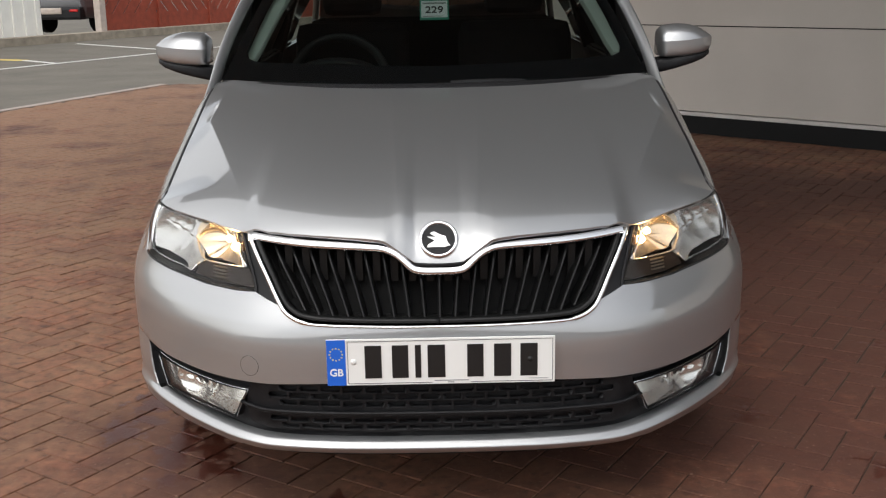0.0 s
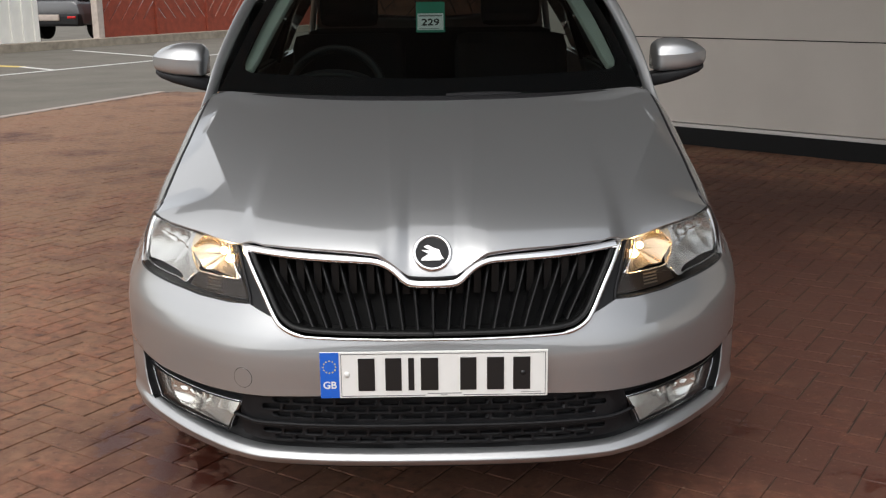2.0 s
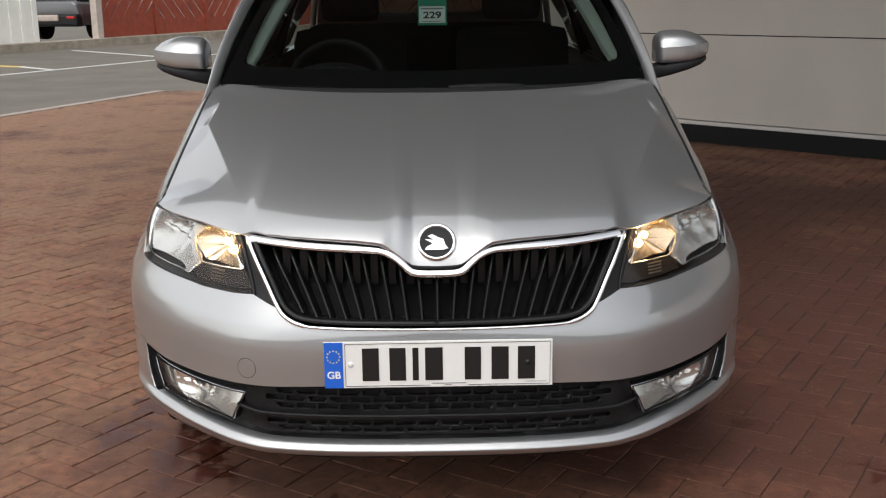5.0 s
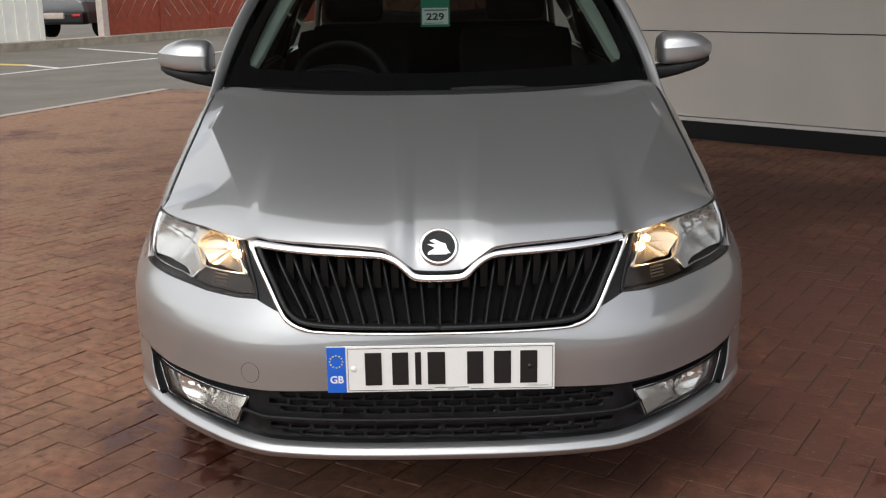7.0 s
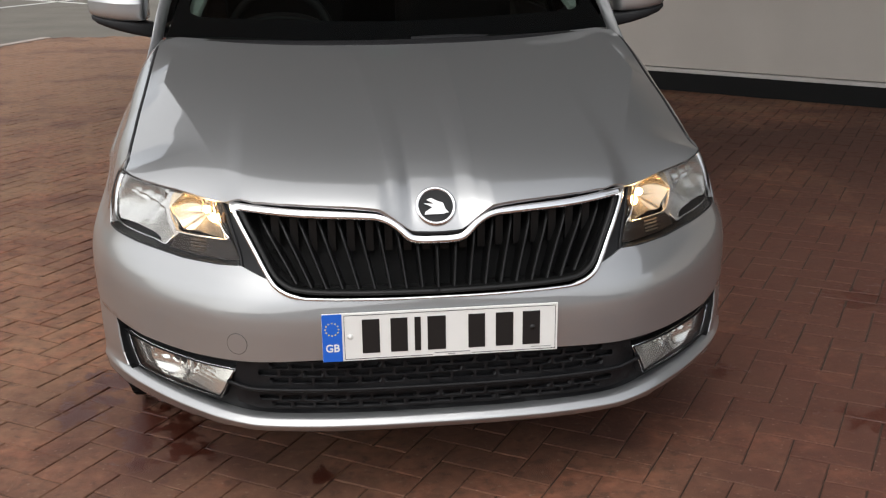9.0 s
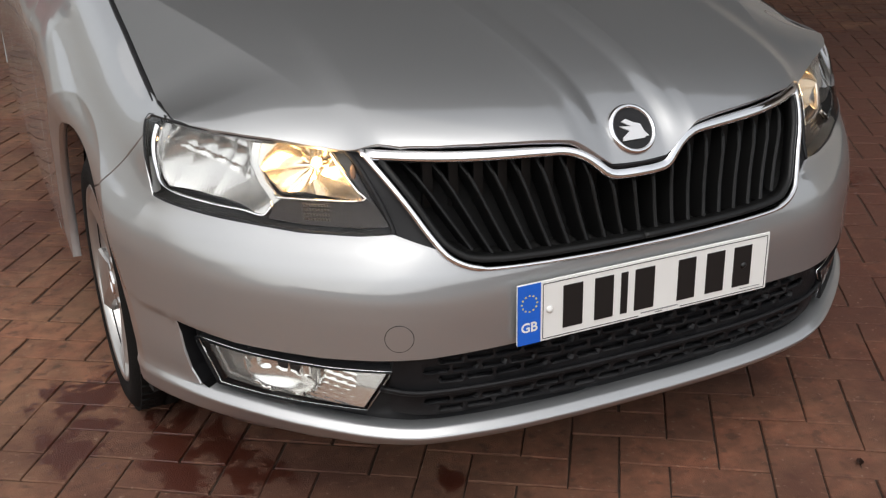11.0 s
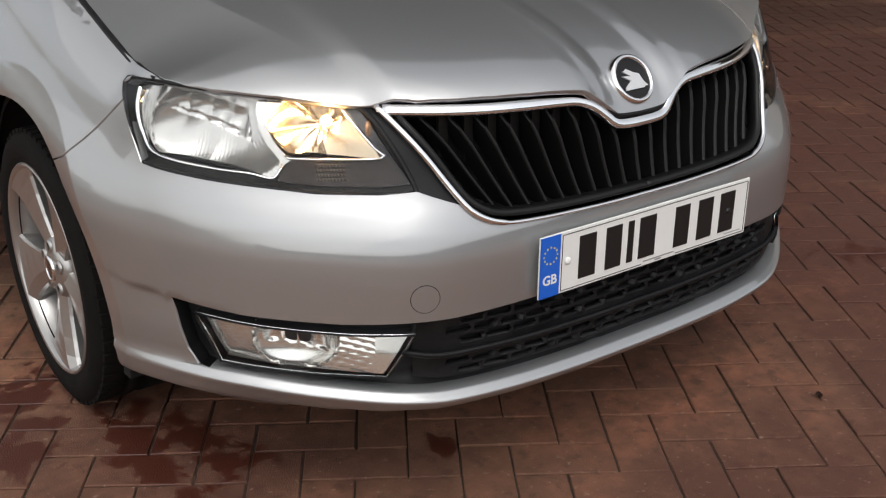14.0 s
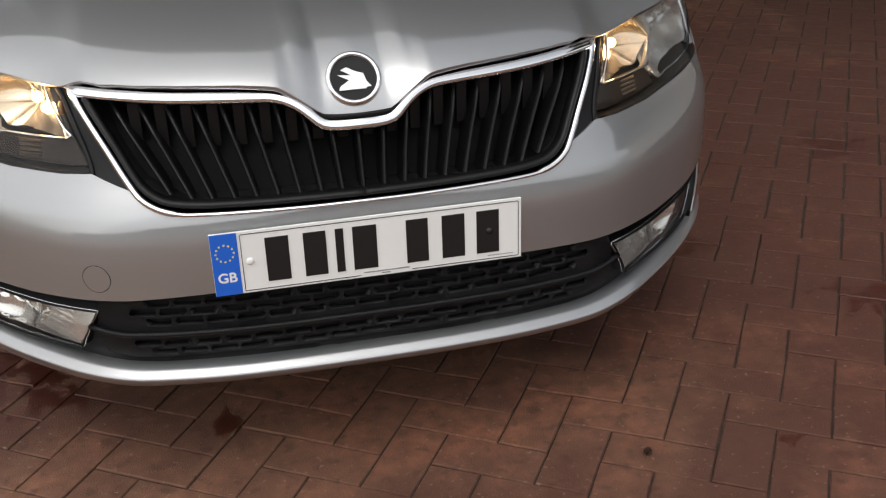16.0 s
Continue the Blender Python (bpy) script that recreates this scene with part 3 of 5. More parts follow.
END_PANEL = [fp(0.480, 0.7245), fp(0.497, 0.727), fp(0.485, 0.695), fp(0.471, 0.668), fp(0.465, 0.652), fp(0.444, 0.652), fp(0.456, 0.68)]
SMOKED = [fp(0.588, 0.650), fp(0.440, 0.650), fp(0.432, 0.612), fp(0.48, 0.609), fp(0.565, 0.611), fp(0.613, 0.617), fp(0.598, 0.640)]
S_MAIN, Z_MAIN, S_INNER, Z_INNER = at(0.675, 0.69), 0.692, at(0.535, 0.69), 0.694


def main_bowl(s, z):
    """The big reflector: a shallow bowl with stepped facets in its middle and fine ribs towards the inner lamp."""
    a = abs(s)
    u, v = a - S_MAIN, z - Z_MAIN
    q = (u / 0.135) ** 2 + (v / 0.08) ** 2
    d = 0.014 + 0.046 * max(0.0, 1 - q) ** 0.8
    if u < -0.040 + 0.3 * v:
        d += 0.00022 * abs(math.sin(520 * a + 330 * z))
    else:
        up = min(1.0, max(0.0, (v + 0.012 - 0.35 * u) / 0.006))
        d += up * (0.0040 * abs(math.sin(75 * (u + 0.35 * v))) + 0.0030 * abs(math.sin(95 * (v - 0.3 * u))))
        d += (1 - up) * (0.0022 * abs(math.sin(38 * u + 20 * v)) + 0.00022 * abs(math.sin(480 * u)))
    return skin(s, z, d)


def inner_bowl(s, z):
    """The lit reflector: a fluted bowl, cut by a slanting flat facet towards the grille."""
    a = abs(s)
    u, v = a - S_INNER - 0.012, z - Z_INNER + 0.004
    q = (u / 0.088) ** 2 + (v / 0.060) ** 2
    d = 0.014 + 0.044 * max(0.0, 1 - q) ** 0.8
    if v > -0.012 - 0.9 * (u + 0.012):
        d += 0.0035 * abs(math.sin(4.5 * math.atan2(v, u)))
        if v > 0.004 and abs(u) < 0.03:
            d += 0.002 * (math.floor(u / 0.012) % 2)
    else:
        d = 0.030 + 0.30 * (u + 0.03) + 0.0025 * abs(math.sin(3.2 * math.atan2(v, u)))
    return skin(s, z, d)


for sign in (1, -1):
    o = (lambda p: p) if sign > 0 else mirrored
    lamp = part("headlamp", panel(lambda s, z: skin(s, z, 0.070), o(LAMP), 0.02, to=lambda s, z: skin(s, z, 0.006)), LAMP_GREY, car, "clear headlamp with chrome reflectors, side light lit")
    part("lamp_cover", panel(lambda s, z: skin(s, z, 0.002), o(LAMP), 0.014, flange=0.003), LENS, lamp, "clear curved lamp cover").visible_shadow = False
    part("lamp_seal", sweep([skin(sign * s, z, 0.004) for s, z in smoothed(LAMP, 110, True)], 0.008, 0.006, lambda p: Vector((sign * 0.4, -1, 0.4)), True), BLACK, lamp, "black lamp edge", True)
    part("main_reflector", panel(main_bowl, o(MAIN), 0.0035, flange=0.01, e=6e-4), MIRROR_METAL, lamp, "chrome reflector bowl")
    part("divider", panel(lambda s, z: skin(s, z, 0.018), o(DIVIDER), 0.01, flange=0.008), MIRROR_METAL, lamp, "bright divider between the reflectors")
    part("end_panel", panel(lambda s, z: skin(s, z, 0.016), o(END_PANEL), 0.02, flange=0.01), LAMP_GREY, lamp, "dark grey end panel of the lamp")
    part("inner_reflector", panel(inner_bowl, o(INNER), 0.003, flange=0.01, e=6e-4), BOWL_METAL, lamp, "chrome reflector with warm yellow light tinted in")
    rim = smoothed(MAIN[3:11], 60)
    part("reflector_rim", sweep([skin(sign * s, z, 0.011) for s, z in rim], lambda w: 0.014 - 0.009 * min(1.0, w / 0.35), 0.004, lambda p: Vector((sign * 0.4, -1, 0.3))), CHROME, lamp, "bright rim under the reflector", True)
    rim = smoothed([INNER[0], INNER[9], INNER[8], INNER[7], INNER[6], INNER[5]], 30)
    part("inner_rim", sweep([skin(sign * s, z, 0.011) for s, z in rim], 0.004, 0.004, lambda p: Vector((sign * 0.4, -1, 0.3))), CHROME, lamp, "", True)
    part("indicator_strip", panel(lambda s, z: skin(s, z, 0.020), o(SMOKED), 0.016, flange=0.01), AMBER_DARK, lamp, "smoked amber indicator strip")
    bm = bmesh.new()
    for i in range(9):
        for j in range(4):
            p = skin(sign * (at(0.535, 0.63) + 0.0055 * i - 0.018 + 0.002 * j), 0.620 + 0.007 * j, 0.018)
            box(p[0] - 0.0014, p[0] + 0.0014, p[1] - 0.002, p[1] + 0.002, p[2] - 0.0018, p[2] + 0.0018, bm=bm)
    part("indicator_grid", bm, POST_GREY, lamp)
    bm = bmesh.new()
    p = skin(sign * S_INNER, Z_INNER + 0.008, 0.034)
    bmesh.ops.create_uvsphere(bm, u_segments=16, v_segments=10, radius=0.009, matrix=Matrix.Translation(p))
    part("bulb", bm, BULB_WARM, lamp, "lit warm side-light bulb", True)
    glow_lamp = new("side_light", bpy.data.lights.new("side_light", "POINT"))
    glow_lamp.data.energy, glow_lamp.data.color, glow_lamp.data.shadow_soft_size = 0.42, (1.0, 0.60, 0.26), 0.010
    glow_lamp.location = skin(sign * S_INNER, Z_INNER + 0.006, 0.014)
    p = skin(sign * at(0.474, 0.695), 0.695, 0.013)
    bm = bmesh.new()
    bmesh.ops.create_uvsphere(bm, u_segments=12, v_segments=8, radius=1, matrix=Matrix.Translation(p) @ Matrix.Diagonal((0.005, 0.006, 0.014, 1)))
    part("side_marker", bm, material("amber_marker", (0.26, 0.14, 0.07), 0.2, 0.2), lamp, "small amber marker", True)

# black filler between lamp and chrome
FILL = [fp(0.463, 0.732), fp(0.470, 0.724), fp(0.428, 0.604), fp(0.370, 0.579), fp(0.372, 0.585), fp(0.425, 0.70), fp(0.448, 0.734)]
both("lamp_filler", BLACK, lambda s, z: skin(s, z, 0.006), FILL, 0.02, flange=0.02)


def grille_face(x, z, deeper=0.0):
    p = skin(at(x, z), z, 0)
    return (x, min(p[1], 0.2) + deeper, z)


grille = part("radiator_grille", panel(lambda s, z: skin(s, z, 0.075), [(0, 0.548), fp(0.30, 0.552), fp(0.36, 0.58), fp(0.44, 0.715), fp(0.13, 0.715), fp(0.05, 0.668), (0, 0.664)] + mirrored([fp(0.30, 0.552), fp(0.36, 0.58), fp(0.44, 0.715), fp(0.13, 0.715), fp(0.05, 0.668)]), 0.03, to=lambda s, z: skin(s, z, 0.015)), VOID, car, "black upright-finned grille in a chrome surround")
top_half = [(0, 0.669), (0.035, 0.669), (0.058, 0.673), (0.075, 0.688), (0.095, 0.704), (0.125, 0.716), (0.17, 0.719), (0.30, 0.722), (0.445, 0.727)]
top_curve = smoothed([(-x, z) for x, z in top_half[:0:-1]] + top_half, 90)
part("chrome_top", sweep([grille_face(x, z - 0.003, -0.004) for x, z in top_curve], 0.0195, 0.012, lambda p: Vector((0, -1, 0.62))), CHROME, grille, "chrome top bar with a dip under the badge", True)
# black strip paints in the dark gap between bonnet and chrome
part("top_gap", sweep([grille_face(x, z + 0.0102, -0.003) for x, z in top_curve], 0.008, 0.012, lambda p: Vector((0, -1, 0.25))), BLACK, grille, "black gap strip under the bonnet edge", True)
side = [(0.452, 0.730), (0.41, 0.66), (0.372, 0.592), (0.350, 0.566), (0.312, 0.550), (0.25, 0.5455), (0.1, 0.543), (0, 0.543)]
side = smoothed(side + [(-x, z) for x, z in side[-2::-1]], 121)
part("chrome_lower", sweep([grille_face(x, z, -0.004) for x, z in side], lambda w: 0.0105 if abs(w - 0.5) > 0.28 else 0.007, 0.011, lambda p: Vector((p.x * 0.5, -1, 0))), CHROME, grille, "chrome lower surround", True)
for i in range(-9, 10):
    a = abs(i)
    xt, xb = 0.0435 * i, 0.0345 * i
    zt = float(np.interp(abs(xt), [q[0] for q in top_half], [q[1] for q in top_half])) - 0.008
    zb = 0.552 if a < 8 else 0.56 + 0.012 * (a - 8)
    rows = []
    bm = bmesh.new()
    for w in np.linspace(0, 1, 7):
        x, z = xb + (xt - xb) * w, zb + (zt - zb) * w
        p = grille_face(x, z, 0.012 + (0.016 * max(0, w - 0.8) / 0.2))
        rows.append([bm.verts.new((p[0] + dx, p[1] + dy, z)) for dx, dy in ((-0.0045, 0.05), (-0.0035, 0.003), (-0.0015, 0), (0.0015, 0), (0.0035, 0.003), (0.0045, 0.05))])
    for r0, r1 in zip(rows, rows[1:]):
        for j in range(5):
            bm.faces.new((r0[j], r0[j + 1], r1[j + 1], r1[j]))
    bm.faces.new(rows[-1])
    part("fin", bm, FIN_BLACK, grille)
for i in range(-9, 9):
    x0, x1 = 0.0415 * i + 0.012, 0.0415 * i + 0.030
    xm = (x0 + x1) / 2
    zt = float(np.interp(abs(xm), [q[0] for q in top_half], [q[1] for q in top_half])) - 0.012
    p = grille_face(xm, 0.66, 0.045)
    part("shutter", box(x0, x1, p[1], p[1] + 0.008, 0.628, zt, 0.001), FIN_BLACK, grille)
inner_rim = smoothed([(0.425, 0.712), (0.392, 0.655), (0.362, 0.598), (0.342, 0.576), (0.305, 0.561), (0.2, 0.555), (0, 0.553)], 40)
for sign in (1, -1):
    part("inner_rim", sweep([grille_face(sign * x, z, 0.006) for x, z in inner_rim], 0.012, 0.02, lambda p: Vector((0, -1, 0))), FIN_BLACK, grille, "", True)

# badge: a ring round a dark disc with a plain bright shape
badge_m = Matrix.Translation((0, 0.0800, 0.7295)) @ Euler((radians(-35), 0, 0)).to_matrix().to_4x4()
badge = part("badge", lathe([(0.0, -0.006), (0.0375, -0.006), (0.0385, 0.008)], 48, "y", None, badge_m), BLACK, car, "round badge with a chrome ring")
part("badge_ring", lathe([(0.0365, -0.004), (0.037, -0.0085), (0.040, -0.0105), (0.0435, -0.0095), (0.046, -0.004), (0.0465, 0.012)], 64, "y", None, badge_m), CHROME, badge, "chrome ring", True)
bm = bmesh.new()
emblem = [(-0.026, -0.020), (0.018, -0.020), (0.020, -0.017), (0.027, -0.017), (0.020, -0.008), (0.016, 0.006), (0.004, 0.010), (-0.010, 0.018), (-0.020, 0.014), (-0.004, 0.004), (-0.026, 0.006), (-0.008, -0.004), (-0.024, -0.014)]
fv = [bm.verts.new(badge_m @ Vector((x, -0.0085, z))) for x, z in emblem]
bv = [bm.verts.new(badge_m @ Vector((x, -0.006, z))) for x, z in emblem]
bm.faces.new(fv)
for i in range(len(fv)):
    j = (i + 1) % len(fv)
    bm.faces.new((fv[j], fv[i], bv[i], bv[j]))
part("badge_shape", bm, material("badge_satin", (0.72, 0.72, 0.72), 0.4, 0.6), badge, "plain bright metal shape")

# number plate
plate = part("number_plate", box(-0.26, 0.26, 0.0025, 0.0065, 0.4095, 0.5205, 0.0015), PLATE_WHITE, car, "white front number plate with a blue band")
plate.matrix_local = Matrix.Translation((0, 0, 0))
part("blue_band", box(-0.2595, -0.2165, 0.0012, 0.003, 0.4105, 0.5195), PLATE_BLUE, plate, "blue end band")
for x0, x1 in ((-0.173, -0.135), (-0.111, -0.074), (-0.0585, -0.045), (-0.030, 0.010), (0.060, 0.097), (0.121, 0.160), (0.181, 0.220)):
    part("bar", box(x0, x1, 0.0010, 0.003, 0.4265, 0.5045), PLATE_BLACK, plate, "black bar")
for x0, x1, z0, z1 in ((-0.211, 0.254, 0.5145, 0.5155), (-0.211, -0.02, 0.4135, 0.4145), (0.068, 0.254, 0.4135, 0.4145), (-0.212, -0.211, 0.4145, 0.5145), (0.254, 0.255, 0.4145, 0.5145)):
    part("border_line", box(x0, x1, 0.0016, 0.003, z0, z1), PLATE_BLACK, plate)
for x0, x1, z0, z1 in ((-0.015, 0.063, 0.4175, 0.4195), (0.015, 0.030, 0.4135, 0.4152), (0.20, 0.245, 0.4195, 0.4205)):
    part("small_print", box(x0, x1, 0.0016, 0.003, z0, z1), PLATE_GREY, plate)
for i in range(12):
    w = math.pi * i / 6
    bm = bmesh.new()
    bmesh.ops.create_circle(bm, cap_ends=True, segments=5, radius=0.0020, matrix=Matrix.Translation((-0.238 + 0.0145 * math.sin(w), 0.0008, 0.4855 + 0.0145 * math.cos(w))) @ pose(0, 0, 0, 90, 0, 0))
    part("star", bm, STAR_YELLOW, plate)
text_part("GB", 0.024, pose(-0.238, 0.0010, 0.441, 90, 0, 0), PLATE_WHITE, plate, "country_letters", "white letters on the blue band")
for x, mat in ((-0.199, PLATE_WHITE), (0.203, PLATE_BLACK)):
    bm = bmesh.new()
    bmesh.ops.create_uvsphere(bm, u_segments=14, v_segments=8, radius=1, matrix=Matrix.Translation((x, 0.0015, 0.4665)) @ Matrix.Diagonal((0.0065, 0.004, 0.0065, 1)))
    part("screw_cap", bm, mat, plate, "", True)

# towing-eye cover
sc, zc = at(-0.447, 0.441), 0.441
disc = [(sc + 0.0235 * math.cos(w), zc + 0.0235 * math.sin(w)) for w in np.linspace(0, 2 * math.pi, 40, endpoint=False)]
part("towing_eye_cover", panel(lambda s, z: skin(s, z, -0.0008), disc, 0.008, flange=0.004), PAINT, bumper, "round silver towing-eye cover")
rim = [(sc + 0.0247 * math.cos(w), zc + 0.0247 * math.sin(w)) for w in np.linspace(0, 2 * math.pi, 40, endpoint=False)]
part("cover_gap", panel(lambda s, z: skin(s, z, -0.0004), rim, 0.008, flange=0.001), VOID, bumper)

# lower opening: insert, honeycomb, ridge, fog lamps
FOG = [fp(0.461, 0.375), fp(0.55, 0.377), fp(0.64, 0.384), fp(0.736, 0.395), fp(0.722, 0.350), fp(0.709, 0.310), fp(0.60, 0.299), fp(0.499, 0.295)]
behind = [(s - 0.0025 if s > 0.83 else s, z - 0.0025 if z > 0.38 else z - 0.004 if z < 0.30 else z) for s, z in duct]
insert = part("lower_grille", panel(lambda s, z: skin(s, z, 0.034), behind + mirrored(behind[1:-1]), 0.03, [FOG, mirrored(FOG)], to=lambda s, z: skin(s, z, 0.003)), BLACK, car, "black honeycomb lower grille")
cells = []
for row, z in enumerate((0.3875, 0.3695, 0.3515, 0.3095, 0.2915)):
    for k in range(-9, 10):
        s0 = 0.052 * (k + 0.5 * (row % 2))
        if abs(s0) < 0.41:
            cells.append([(s0 - 0.0245, z), (s0 - 0.020, z + 0.0076), (s0 + 0.020, z + 0.0076), (s0 + 0.0245, z), (s0 + 0.020, z - 0.0076), (s0 - 0.020, z - 0.0076)])
mesh_edge = [(0.0, 0.3985), fp(0.25, 0.3985), fp(0.40, 0.396), (0.465, 0.390), (0.475, 0.345), (0.470, 0.292), (0.42, 0.280), (0.2, 0.279), (0.0, 0.279)]
part("honeycomb", panel(lambda s, z: skin(s, z, 0.017 - 0.004 * math.sin(170 * s)**2), mesh_edge + mirrored(mesh_edge[1:-1]), 0.02, cells, flange=0.014), MESH_GREY, insert, "black moulded mesh with long hexagonal cells")
ridge = [(s, 0.329 + 0.022 * max(0, (abs(s) - 0.42) / 0.1) ** 1.5) for s in np.linspace(-0.49, 0.49, 60)]
part("cross_bar", sweep([skin(s, z, 0.013) for s, z in ridge], 0.010, 0.02, lambda p: Vector((0, -1, 0.5))), MESH_GREY, insert, "", True)
for sign in (1, -1):
    o = (lambda p: p) if sign > 0 else mirrored
    fog = part("fog_lamp", panel(lambda s, z: skin(s, z, 0.046), o(FOG), 0.02, to=lambda s, z: skin(s, z, 0.013)), DARK_GREY, car, "unlit fog lamp with a clear cover")
    part("lamp_cover", panel(lambda s, z: skin(s, z, 0.010), o(FOG), 0.02, flange=0.004), LENS, fog).visible_shadow = False
    part("lens_edge", sweep([skin(sign * s, z, 0.011) for s, z in resample(FOG, 0.03)], 0.002, 0.002, lambda p: Vector((sign * 0.5, -1, 0)), True), CHROME, fog, "bright lens edge", True)
    sc, zc = at(0.625, 0.352), 0.356

    def fog_bowl(s, z):
        """A fluted bowl above, a smooth shelf below, ribs and a plain facet towards the grille, a plain side facet outwards."""
        u, v = abs(s) - sc, z - zc
        q = (u / 0.075) ** 2 + (v / 0.052) ** 2
        bowl = max(0.0, 1 - q)
        d = 0.018 + 0.028 * bowl**0.8
        d += 0.0040 * abs(math.sin(105 * u)) * min(1.0, bowl * 4) * min(1.0, max(0.0, (v + 0.016 - 0.12 * u) / 0.006))
        if bowl == 0 and u < 0:
            d += 0.06 * (u + 0.17) - 0.008 + 0.30 * (z - 0.30) + (0.0005 * abs(math.sin(480 * z + 60 * u)) if u > -0.135 else 0.0)
        elif bowl == 0:
            d += 0.06 * (u - 0.04)
        return skin(s, z, d)

    FOG_IN = [(s + (0.006 if s < 0.6 else -0.006), z + (0.005 if z < 0.33 else -0.004)) for s, z in FOG]
    part("fog_reflector", panel(fog_bowl, o(FOG_IN), 0.004, flange=0.01, e=6e-4), FOG_METAL, fog, "bright fluted reflector")

# ---- wheels ----
SPOKE_TURN = 0.60


def wheel_thing():
    """A five-spoke alloy wheel with its tyre; its outer face looks along -x, its centre at the origin."""
    prof = [(0.205, -0.085), (0.214, -0.098), (0.235, -0.108), (0.258, -0.109), (0.274, -0.102), (0.283, -0.091), (0.288, -0.075), (0.289, -0.06)]
    prof += [(0.289, -0.047), (0.282, -0.046), (0.282, -0.038), (0.29, -0.037), (0.29, -0.012), (0.283, -0.011), (0.283, 0.011), (0.29, 0.012), (0.29, 0.07), (0.275, 0.1), (0.235, 0.105), (0.205, 0.085)]
    tyre = part("wheel", lathe(prof, 90), RUBBER, None, "black road tyre on a silver five-spoke alloy", True)
    bm = bmesh.new()
    for i in range(60):
        m = Euler((2 * math.pi * i / 60, 0, 0)).to_matrix().to_4x4()
        box(-0.094, -0.062, -0.0105, 0.0105, 0.277, 0.2895, 0.0, bm, m)
    part("tread_block", bm, RUBBER, tyre)
    part("rim", lathe([(0.219, -0.096), (0.222, -0.102), (0.218, -0.106), (0.213, -0.102), (0.207, -0.090), (0.203, -0.05), (0.185, 0.04), (0.19, 0.09)], 90), ALLOY, tyre, "silver alloy rim", True)
    part("brake_disc", lathe([(0.0, -0.012), (0.07, -0.012), (0.072, -0.004), (0.128, -0.004), (0.128, 0.012)], 48), material("brake_steel", (0.18, 0.17, 0.16), 0.45, 0.9, vary=0.2, scale=30), tyre, "", True)
    # black disc added behind the spokes to darken their openings
    part("dark_backing", lathe([(0.0, 0.0), (0.198, 0.0)], 32), VOID, tyre)
    for i in range(5):
        bm = bmesh.new()
        m = Euler((2 * math.pi * i / 5 + SPOKE_TURN, 0, 0)).to_matrix().to_4x4()
        rows = []
        for r, w, face, ridge_at in ((0.030, 0.026, -0.082, 0.0), (0.060, 0.028, -0.084, 0.1), (0.100, 0.036, -0.088, 0.25), (0.145, 0.050, -0.092, 0.42), (0.180, 0.066, -0.096, 0.55), (0.198, 0.082, -0.099, 0.62), (0.212, 0.098, -0.100, 0.66)):
            rows.append([bm.verts.new(m @ Vector((x, y, r))) for x, y in ((face + 0.05, -w * 0.9), (face + 0.012, -w), (face + 0.006, -w * 0.93), (face - 0.002, ridge_at * w), (face + 0.009, w * 0.93), (face + 0.016, w), (face + 0.05, w * 0.9))])
        for r0, r1 in zip(rows, rows[1:]):
            for j in range(6):
                bm.faces.new((r0[j + 1], r0[j], r1[j], r1[j + 1]))
        bmesh.ops.recalc_face_normals(bm, faces=bm.faces)
        part("spoke", bm, ALLOY, tyre)
    part("hub", lathe([(0.0, -0.092), (0.028, -0.092), (0.036, -0.088), (0.060, -0.084), (0.066, -0.07), (0.066, -0.03)], 40), ALLOY, tyre, "", True)
    part("centre_cap", lathe([(0.0, -0.0945), (0.022, -0.0945), (0.0235, -0.090)], 32), GLOSS_BLACK, tyre, "dark centre cap with a bright ring")
    part("cap_ring", lathe([(0.0215, -0.094), (0.0225, -0.0965), (0.0265, -0.0965), (0.028, -0.090)], 40), CHROME, tyre, "", True)
    for i in range(5):
        w = 2 * math.pi * (i + 0.5) / 5 + SPOKE_TURN
        m = Matrix.Translation((0, 0.047 * math.sin(-w), 0.047 * math.cos(w)))
        part("bolt", lathe([(0.0, -0.085), (0.0075, -0.085), (0.0085, -0.07)], 12, "x", None, m), DARK_GREY, tyre)
        part("bolt_well", lathe([(0.009, -0.0905), (0.0125, -0.0915), (0.0145, -0.086)], 18, "x", None, m), ALLOY, tyre, "", True)
    return tyre


def turned(ob, m):
    ob.parent = car
    ob.matrix_local = m
    return ob


wheel = wheel_thing()
turned(wheel, pose(-0.710, 0.884, 0.2875, 0, 0, 0.6))
for x, y, rz in ((0.710, 0.884, 180.6), (-0.705, 3.51, 0), (0.705, 3.51, 180)):
    turned(copy_thing(wheel, pose(0, 0, 0)), pose(x, y, 0.2875, 0, 0, rz))

# wheel arch liners
for sign in (1, -1):
    for y0 in (ARCH_Y, 3.51):
        bm = bmesh.new()
        rings = []
        for r, x in ((0.356, 0.800), (0.375, 0.795), (0.378, 0.50), (0.0, 0.50)):
            rings.append([bm.verts.new((sign * x, y0 + r * math.cos(w), ARCH_Z + r * math.sin(w))) for w in np.linspace(radians(-12), radians(192), 40)])
        for r0, r1 in zip(rings, rings[1:]):
            for j in range(39):
                bm.faces.new((r0[j], r0[j + 1], r1[j + 1], r1[j]))
        part("arch_liner", bm, VOID, car)

# ---- flanks, glasshouse, tail ----
FLOOR = 0.21
REAR_ARCH = [(run_at(3.51 + ARCH_R * math.cos(w)), ARCH_Z + ARCH_R * math.sin(w)) for w in np.linspace(radians(194), radians(-14), 30)]


def belt(y):
    return ease(TOP, run_at(y)) - 0.004


